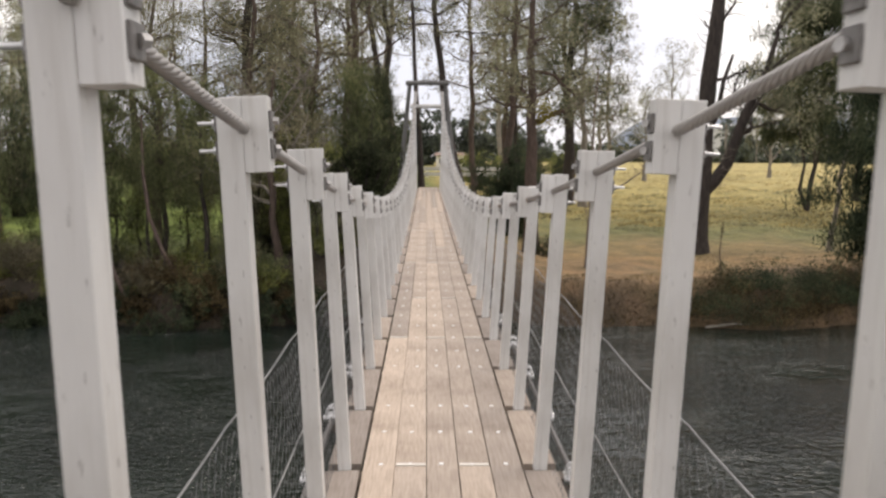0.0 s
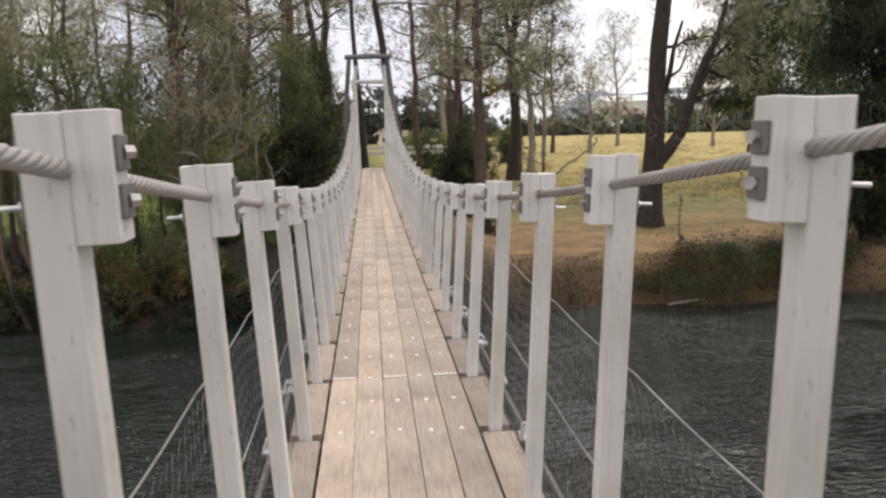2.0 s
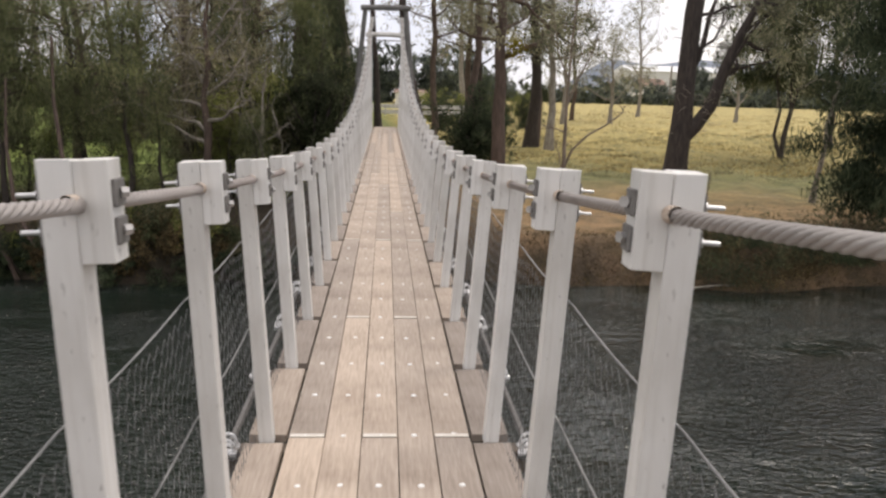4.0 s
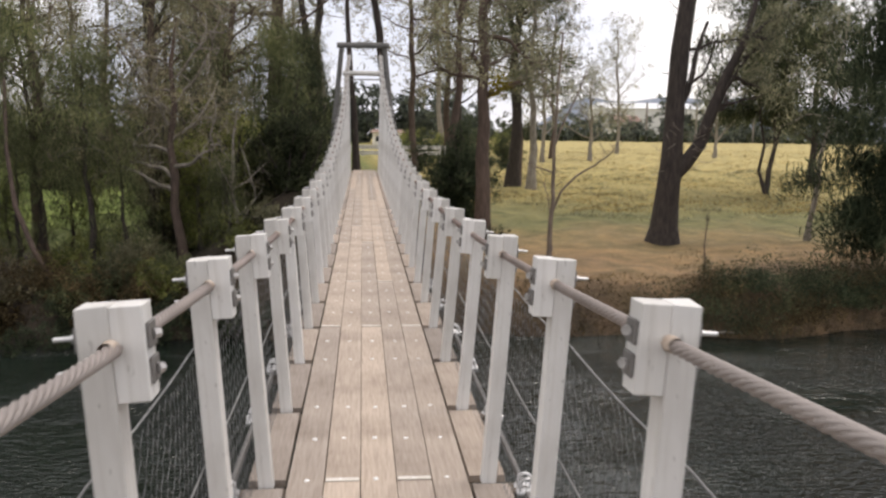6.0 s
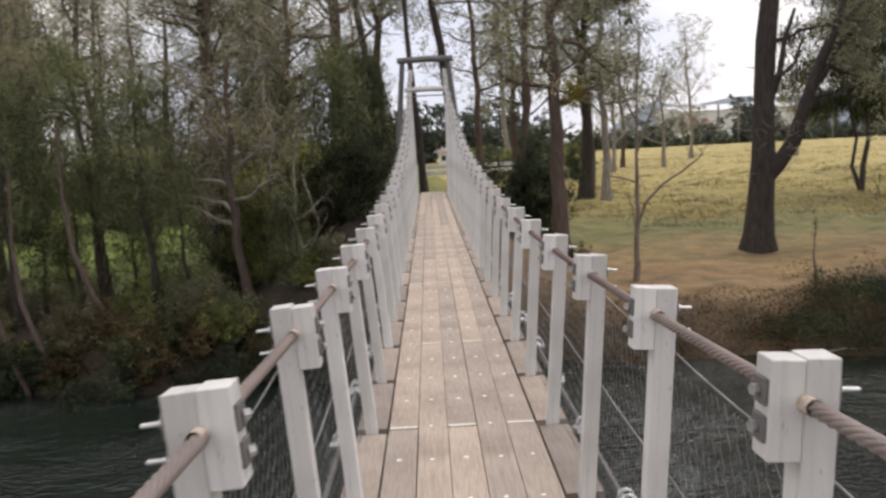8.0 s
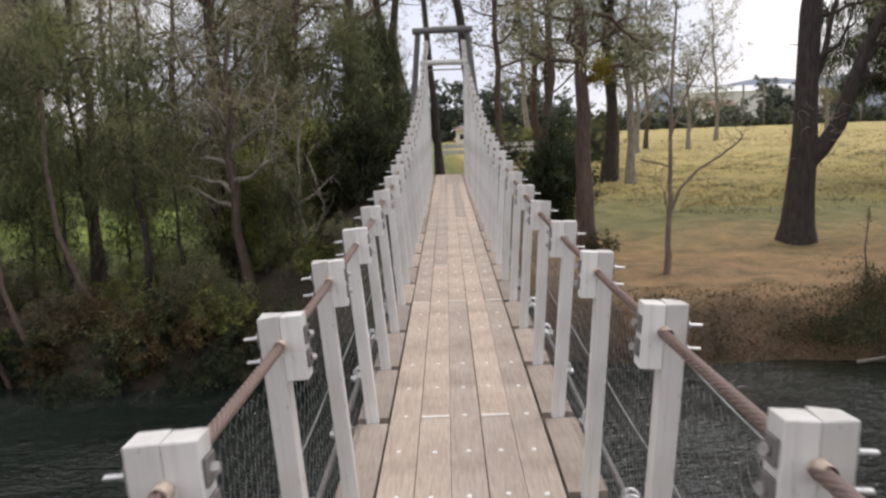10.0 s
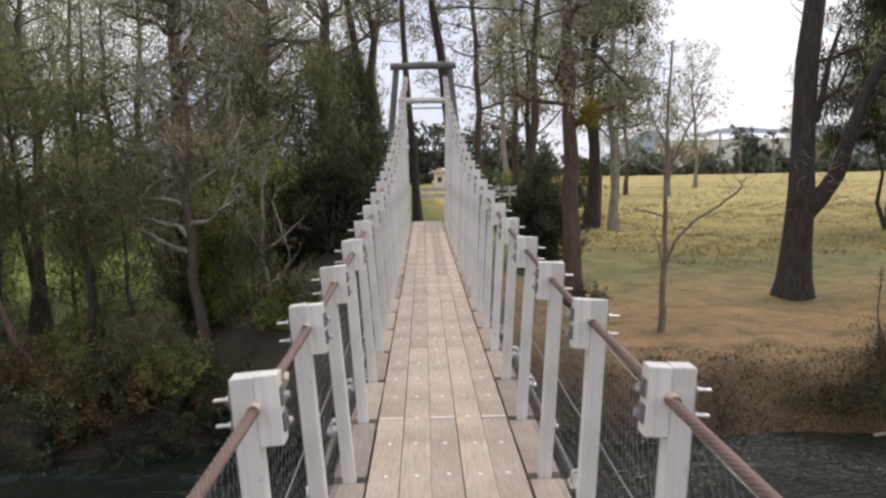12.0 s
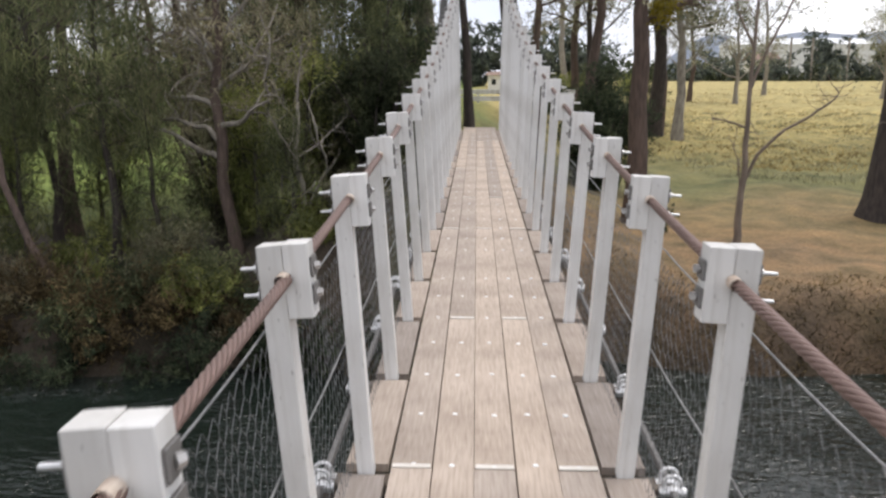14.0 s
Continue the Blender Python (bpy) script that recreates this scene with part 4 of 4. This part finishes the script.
# pale dead trees in the thicket
def twisted_tree(x, y, seed):
    """A crooked tree: dark trunk, pale limbs that wind outwards, sparse brown leaves."""
    rr = np.random.RandomState(seed)
    ob = tagged(new("dead_tree"), "half-dead tree with pale twisting branches and brown leaves", "tree")
    ob.location = (x, y, float(ground_z(x, y)) - 0.1)
    trunk = np.array([(0.35, 0, 0), (0.25, 0, 0.9), (0.05, 0, 2.0), (0.1, 0, 3.1), (-0.05, 0, 4.2), (0.12, 0.1, 5.4), (0.0, 0.2, 6.8), (0.25, 0.2, 8.4)])
    v, f = tube_rows(trunk, [0.21, 0.17, 0.15, 0.145, 0.12, 0.1, 0.075, 0.03], 10)
    part("trunk", mesh_of("trunk", v, f, BARK_BROWN, True), ob, None, "dark crooked trunk")
    tips, twigs = [], []
    for q in range(11):
        side = -1 if q % 5 in (0, 1, 3) else 1
        h = 2.6 + 0.42 * q
        p = np.array([np.interp(h, trunk[:, 2], trunk[:, c]) for c in range(3)])
        d = np.array([side * rr.uniform(0.6, 1.0), rr.uniform(-0.5, 0.4), rr.uniform(0.25, 0.9)])
        pts, d1 = bend(p, d / np.linalg.norm(d), rr.uniform(2.4, 4.0), 12, rr, 0.27, 0.05)
        r0 = 0.085 - 0.004 * q
        v, f = tube_rows(pts, np.linspace(r0, 0.018, 13), 7)
        part("limb", mesh_of("limb", v, f, BARK_PALE, True), ob, None, "pale twisting limb")
        for w in range(6):
            k = rr.randint(3, 13)
            d2 = d1 * 0.6 + rr.normal(size=3) * (0.7, 0.6, 0.6)
            pt, d3 = bend(pts[k], d2 / np.linalg.norm(d2), rr.uniform(0.7, 1.8), 8, rr, 0.3, 0.03)
            twigs.append(tube_rows(pt, np.linspace(0.026, 0.008, 9), 5))
            tips += [pt[-1], pt[5]]
            for g in range(3):
                p4, _ = bend(pt[rr.randint(2, 9)], d3 + rr.normal(size=3) * 0.6, rr.uniform(0.3, 0.8), 4, rr, 0.3, 0)
                twigs.append(tube_rows(p4, np.linspace(0.011, 0.004, 5), 3))
                tips.append(p4[-1])
    v, f = join_rows(twigs)
    tagged(part("twig_tangle", mesh_of("twig_tangle", v, f, BARK_PALE, True), ob, None, "pale bare twigs"), kind="stuff")
    part("crown", leaves_mesh("crown", sprays(np.array(tips), 9000, 0.3, rr), 0.12, 0.8, LEAF_BROWN, rr), ob)


twisted_tree(-6.5, 23.0, 61)
tree("dead_tree", "grey many-stemmed leafless shrub in the thicket", -4.3, 22.6, 63, 4.6, 0.09, BARK_PALE, LEAF_BROWN, leaves=500, size=0.1, first=0.12, limbs=9, limb_len=2.0,
     twigs=7, puff=0.25, rise=1.8, wander=0.25)
v, f = tube_rows([(0, 0, 0), (-0.75, 0.2, 1.3), (-1.3, 0.5, 2.6), (-1.6, 0.9, 4.4), (-1.7, 1.4, 6.5)], [0.1, 0.085, 0.075, 0.06, 0.04], 8)
leaner = tagged(new("leaning_trunk", mesh_of("leaning_trunk", v, f, BARK_BROWN, True)), "brown trunk leaning out from the river bank", "tree", "leaning trunks")
leaner.location = (-11.0, 19.9, float(ground_z(-11.0, 19.9)) - 0.1)
for x, y, turn, tip in ((-12.1, 20.1, 12, 9), (-13.0, 20.4, -20, -14), (-9.6, 20.7, 30, 6)):
    copy_thing(leaner, pose(x, y, float(ground_z(x, y)) - 0.1, 0, tip, turn))

# feathery trees by the paddock
she_oak("big dark drooping casuarina at the water's edge", 20.6, 23.6, 71, 14.0, 3.6, LEAF_BLACK, 56000, 0.05, size=0.46, name="casuarina", group="", limbs=70, peak=0.3, slim=0.11)
she_oak("dark casuarina on the river bank", 26.0, 25.0, 73, 12.0, 3.8, LEAF_BLACK, 24000, 0.1, size=0.5, name="casuarina", group="", limbs=44, slim=0.12)
she_oak("spreading dark green three-stemmed tree in the paddock", 30.1, 54.4, 72, 17, 5.2, LEAF_DARK, 30000, 0.31, size=0.6, peak=0.3, stems=3, name="paddock_tree", group="", slim=0.12, limbs=54)
tree("gum_tree", "thin pale leaning gum at the paddock edge", 21.24, 32.1, 76, 11, 0.14, BARK_PALE, LEAF_GREY, leaves=5000, size=0.16, first=0.5, limbs=12, limb_len=2.2, lean=(0.16, 0), puff=0.4)
tree("gum_tree", "spreading dark tree in the paddock", 40, 66, 74, 15, 0.35, BARK_DARK, LEAF_DARK, leaves=10000, size=0.36, droop=1.0, first=0.2, limbs=22, limb_len=5.0, slim=0.22, puff=0.8)

# woods beyond the bridge
WOODS = []
for k in range(5):
    WOODS.append(tree("gum_tree", "gum tree in the woods beyond the bridge", (-6, -11, 7.5, 3.2, -11.5)[k], (52, 58, 64, 50, 50)[k], 300 + k, (20, 23, 18, 21, 17)[k], (0.34, 0.38, 0.28, 0.25, 0.32)[k],
                      (BARK_BROWN, BARK_PALE, BARK_DARK, BARK_BROWN, BARK_PALE)[k], (LEAF_GREY, LEAF_BROWN, LEAF_GREY, LEAF_BROWN, LEAF_DARK)[k], leaves=8000, size=0.25, first=0.35,
                      limbs=18, limb_len=4.0, puff=0.6, group="woods"))
for k in range(22):
    y = rt.uniform(55, 110)
    x = rt.uniform(-0.55, 0.27) * (y + 2)
    if -2.5 < x < 4.0:
        x += 6.5 if k % 2 else -5.5
    if -0.27 < x / y < -0.02 and k % 3:
        x = -0.5 * y
    copy_thing(WOODS[k % 5], pose(x, y, float(ground_z(x, y)) - 0.1, 0, 0, rt.uniform(0, 360)))
SHRUBS = [bush("green scrub on the floor of the woods", -8, 40, 401, 2.4, 3.4, LEAF_LIME, 4000, 0.24, 9, group="woods scrub"),
          bush("dark scrub on the floor of the woods", -17.5, 42, 402, 2.6, 4.2, LEAF_DARK, 4600, 0.24, 9, group="woods scrub")]
for k in range(26):
    y = rt.uniform(42, 80)
    x = rt.uniform(-0.75, -0.07) * y
    if -0.41 < x / y < -0.27:
        continue
    copy_thing(SHRUBS[k % 2], pose(x, y, float(ground_z(x, y)) - 0.1, 0, 0, rt.uniform(0, 360)))
for k, (x, y) in enumerate(((-17.2, 52.5), (-20.8, 53), (-18.6, 66), (-22.4, 68), (-25.5, 67), (-14.2, 55))):
    copy_thing(SHRUBS[1 if k < 4 else 0], pose(x, y, float(ground_z(x, y)) - 0.1, 0, 0, 71 * k))
for k in range(10):
    y = rt.uniform(75, 120)
    x = rt.uniform(0.04, 0.2) * y
    copy_thing(SHRUBS[k % 2], pose(x, y, float(ground_z(x, y)) - 0.1, 0, 0, rt.uniform(0, 360)))

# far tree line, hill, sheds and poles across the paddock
FAR = [bush("rounded dark tree in the far tree line", 80, 205, 421, 7, 13, LEAF_FAR_HAZE, 3000, 1.3, 8, name="distant_tree", category="tree", group="far tree line"),
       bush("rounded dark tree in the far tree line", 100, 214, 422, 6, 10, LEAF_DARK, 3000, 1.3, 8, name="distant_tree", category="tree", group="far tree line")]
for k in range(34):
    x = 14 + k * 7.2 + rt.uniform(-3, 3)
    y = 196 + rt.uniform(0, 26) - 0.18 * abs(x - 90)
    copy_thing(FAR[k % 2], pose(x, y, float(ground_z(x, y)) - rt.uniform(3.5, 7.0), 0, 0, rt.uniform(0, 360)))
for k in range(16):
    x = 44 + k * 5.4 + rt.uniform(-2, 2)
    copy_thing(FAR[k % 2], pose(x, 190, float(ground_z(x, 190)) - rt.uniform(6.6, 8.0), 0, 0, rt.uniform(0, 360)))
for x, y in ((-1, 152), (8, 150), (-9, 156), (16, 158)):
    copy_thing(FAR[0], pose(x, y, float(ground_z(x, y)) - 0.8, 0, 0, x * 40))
# the air is clear; distance haze is mixed into the hills' blue
HILL = plain("haze_tinted_blue_hill", (0.17, 0.2, 0.25), (0.22, 0.25, 0.3), 0.01, 1.0, 0, 0.0)
hx = np.linspace(250, 1900, 140)
hz = smooth01(250, 420, hx) * 74 + 13 * np.sin(hx * 0.004 + 0.6) + 9 * np.sin(hx * 0.011) + 4 * np.sin(hx * 0.037)
hv = np.concatenate([np.stack([hx, np.full(140, 1300.0), np.full(140, -5.0)], -1), np.stack([hx, np.full(140, 1500.0), hz], -1), np.stack([hx, np.full(140, 1900.0), np.full(140, -5.0)], -1)])
q = np.arange(139)
hf = np.concatenate([np.stack([q, q + 1, q + 141, q + 140], -1), np.stack([q + 140, q + 141, q + 281, q + 280], -1)])
tagged(new("backdrop", mesh_of("backdrop", hv, hf, HILL, True)), "low hills on the horizon, blue haze in their colour", "hills", kind="structure")

SHED_WALL = plain("pale_shed_wall", (0.5, 0.52, 0.53), (0.6, 0.62, 0.63), 0.1, 0.6, 0, 0.1)
SHED_ROOF = plain("white_shed_roof", (0.68, 0.7, 0.72), (0.78, 0.8, 0.82), 0.1, 0.5, 0, 0.1)
HOUSE_WALL = plain("white_house_wall", (0.68, 0.67, 0.64), (0.78, 0.77, 0.74), 0.5, 0.7, 0, 0.1)
HOUSE_ROOF = plain("terracotta_roof", (0.19, 0.13, 0.105), (0.27, 0.18, 0.14), 0.6, 0.8, 0, 0.3)
DARK_GLASS = plain("dark_window", (0.02, 0.025, 0.03), (0.04, 0.045, 0.05), 1, 0.15, 0, 0)


def building(name, label, x, y, w, d, h, rise, wall, roof, windows):
    ob = tagged(new(name), label, "building")
    ob.location = (x, y, float(ground_z(x, y)))
    part("wall", box_mesh("wall", w, d, h + 6, wall, 0, (0, 0, h / 2 - 3)), ob)
    rv = [(-w / 2 - 0.5, -d / 2 - 0.5, h), (w / 2 + 0.5, -d / 2 - 0.5, h), (w / 2 + 0.5, d / 2 + 0.5, h), (-w / 2 - 0.5, d / 2 + 0.5, h), (-w / 2, 0, h + rise), (w / 2, 0, h + rise)]
    part("roof", mesh_of("roof", rv, [(0, 1, 5, 4), (2, 3, 4, 5), (0, 4, 3), (1, 2, 5), (3, 2, 1, 0)], roof), ob)
    for k in range(windows):
        part("window", box_mesh("window", w / windows * 0.4, 0.1, h * 0.35, DARK_GLASS, 0, ((k + 0.5 - windows / 2) * w / windows, -d / 2 - 0.03, h * 0.55)), ob)


building("industrial_shed", "long white low industrial shed across the paddock", 107, 300, 44, 22, 11, 2.4, SHED_WALL, SHED_ROOF, 0)
building("house", "small white house with terracotta roof among trees", 3.9, 130, 4.6, 5, 2.2, 0.5, HOUSE_WALL, HOUSE_ROOF, 3)
building("house", "pale cottage with red roof beyond the paddock", 84, 262, 8, 8, 5.6, 2.4, HOUSE_WALL, HOUSE_ROOF, 2)
for x in (66, 70.5, 78, 92):
    pole = tagged(new("timber_pole", rod_mesh("timber_pole", (0, 0, -0.5), (0, 0, 9), 0.22, BARK_PALE)), "pale timber pole at the paddock edge", "pole", "paddock poles")
    pole.location = (x, 188, float(ground_z(x, 188)))

# white rail fence past the bridge end
fence = tagged(new("rail_fence"), "low white two-rail fence beside the lane", "fence")
fence.location = (0, 60, float(ground_z(0.5, 60)))
for x in range(-8, 8, 2):
    part("fence_post", box_mesh("fence_post", 0.14, 0.14, 2.4, WHITE, 0.01, (x, 0, -0.15)), fence)
for z in (0.95, 0.5):
    part("fence_rail", box_mesh("fence_rail", 15, 0.06, 0.32, WHITE, 0.01, (-1, -0.1, z)), fence)


# grasses
def grass(name, label, xy, size, mat, seed, tall=1.0, slim=0.1):
    rr = np.random.RandomState(seed)
    n = len(xy)
    z = ground_z(xy[:, 0], xy[:, 1])
    root = np.stack([xy[:, 0], xy[:, 1], z - 0.03], -1)
    ln = size * rr.uniform(0.5, 1.3, (n, 1))
    tip = root + np.concatenate([rr.normal(size=(n, 2)) * 0.45, np.full((n, 1), tall)], 1) * ln
    side = rr.normal(size=(n, 3)) * np.array([1, 1, 0])
    side /= np.linalg.norm(side, axis=1)[:, None]
    v = np.stack([root - side * ln * slim, root + side * ln * slim, tip], 1).reshape(-1, 3)
    ob = new(name, mesh_of(name, v, np.arange(3 * n).reshape(n, 3), mat))
    return tagged(ob, label, "grass", kind="stuff")


rg = np.random.RandomState(9)
n = 16000
bx = rg.uniform(1.0, 34, n)
grass("bank_grass", "brown dry grass hanging over the river bank", np.stack([bx, bank_line(bx) + np.abs(rg.normal(size=n)) * 0.7 + 0.25], -1), 0.3, BANK_STRAW, 1, 0.5, 0.07)
n = 14000
bx = rg.uniform(-30, 34, n)
grass("bank_litter", "dry grass and litter on the river bank", np.stack([bx, bank_line(bx) + rg.uniform(0.8, 3.5, n)], -1), 0.2, BANK_STRAW, 2, 0.6)
n = 44000
fy = 43 + 90 * rg.uniform(0, 1, n) ** 1.5
fx = (rg.uniform(0.09, 0.85, n)) * (fy + 4)
keep = np.sin(fx * 0.5 + 1.3 * np.sin(fy * 0.21)) + np.sin(fy * 0.37 + fx * 0.1) + rg.normal(size=n) * 0.7 > -0.2
grass("paddock_grass", "tall yellow dry paddock grass", np.stack([fx, fy], -1)[keep], 0.36, STRAW, 3, 0.55, 0.11)
n = 9000
fy, fx = rg.uniform(24, 36, n), rg.uniform(3, 26, n)
grass("mown_grass", "short dry mown grass and leaf litter", np.stack([fx, fy], -1), 0.09, STRAW, 4, 0.5, 0.2)
for k in range(20):
    x = 10.2 + k * 0.45 + rt.uniform(-0.4, 0.4)
    y = float(bank_line(x)) + rt.uniform(0.9, 1.9)
    bush("low tangled brown and green scrub on the river bank", x, y, 450 + k, rt.uniform(1.0, 1.5), rt.uniform(0.3, 0.75), (BANK_STRAW, LEAF_BLACK, LEAF_DARK)[k % 3], 3600, 0.1, 10,
         name="bank_scrub", category="scrub", group="bank scrub", puff=0.3)
rr = np.random.RandomState(88)
stick = tagged(new("young_tree"), "thin dead young tree with a dark tuft at its foot", "tree")
stick.location = (11.8, 21.5, float(ground_z(11.8, 21.5)) - 0.05)
rows = [tube_rows([(0, 0, 0), (-0.04, 0, 0.7), (-0.09, 0, 1.3), (-0.02, 0, 2.0), (0.0, 0, 2.35)], [0.032, 0.026, 0.022, 0.018, 0.01], 6)]
for q in range(14):
    d = rr.normal(size=3) * (1, 1, 0.5) + (0, 0, 0.5)
    pt, _ = bend((0, 0, rr.uniform(0.1, 1.9)), d / np.linalg.norm(d), rr.uniform(0.15, 0.4), 3, rr, 0.3, 0.1)
    rows.append(tube_rows(pt, np.linspace(0.008, 0.003, 4), 4))
v, f = join_rows(rows)
part("trunk", mesh_of("trunk", v, f, BARK_BROWN, True), stick)
c = np.concatenate([rr.normal(size=(420, 3)) * (0.11, 0.11, 0.24) + (0.03, 0, 0.36), rr.normal(size=(60, 3)) * (0.04, 0.04, 0.12) + (0, 0, 2.15)])
part("crown", leaves_mesh("crown", c[c[:, 2] > 0], 0.1, 0.2, LEAF_BROWN, rr), stick)
n = 16000
hub = np.stack([rg.uniform(8, 52, 240), rg.uniform(39, 80, 240)], -1)
spot = hub[rg.randint(0, 240, n)] + rg.normal(size=(n, 2)) * np.array((0.9, 0.35))
grass("tussock_grass", "olive green tussocks scattered in the dry paddock", spot, 0.38, LEAF_OLIVE, 5, 0.7, 0.05)
v, f = tube_rows([(0, 0, 0), (1.2, 0.1, 0.12), (2.6, 0, 0.05)], [0.05, 0.045, 0.02], 6)
snag = tagged(new("fallen_branch", mesh_of("fallen_branch", v, f, BARK_PALE, True)), "pale fallen branch lying at the waterline", "branch")
snag.location = (10.6, 19.5, WATER_Z + 0.08)

# unseen trees added on the bank behind the walker, blocking a little sky
for k in range(3):
    x, y = -26 + k * 26, -48 + (k % 3) * 4
    copy_thing(firsts[k % 3], pose(x, y, float(ground_z(x, y)) - 0.1, 0, 0, k * 50))
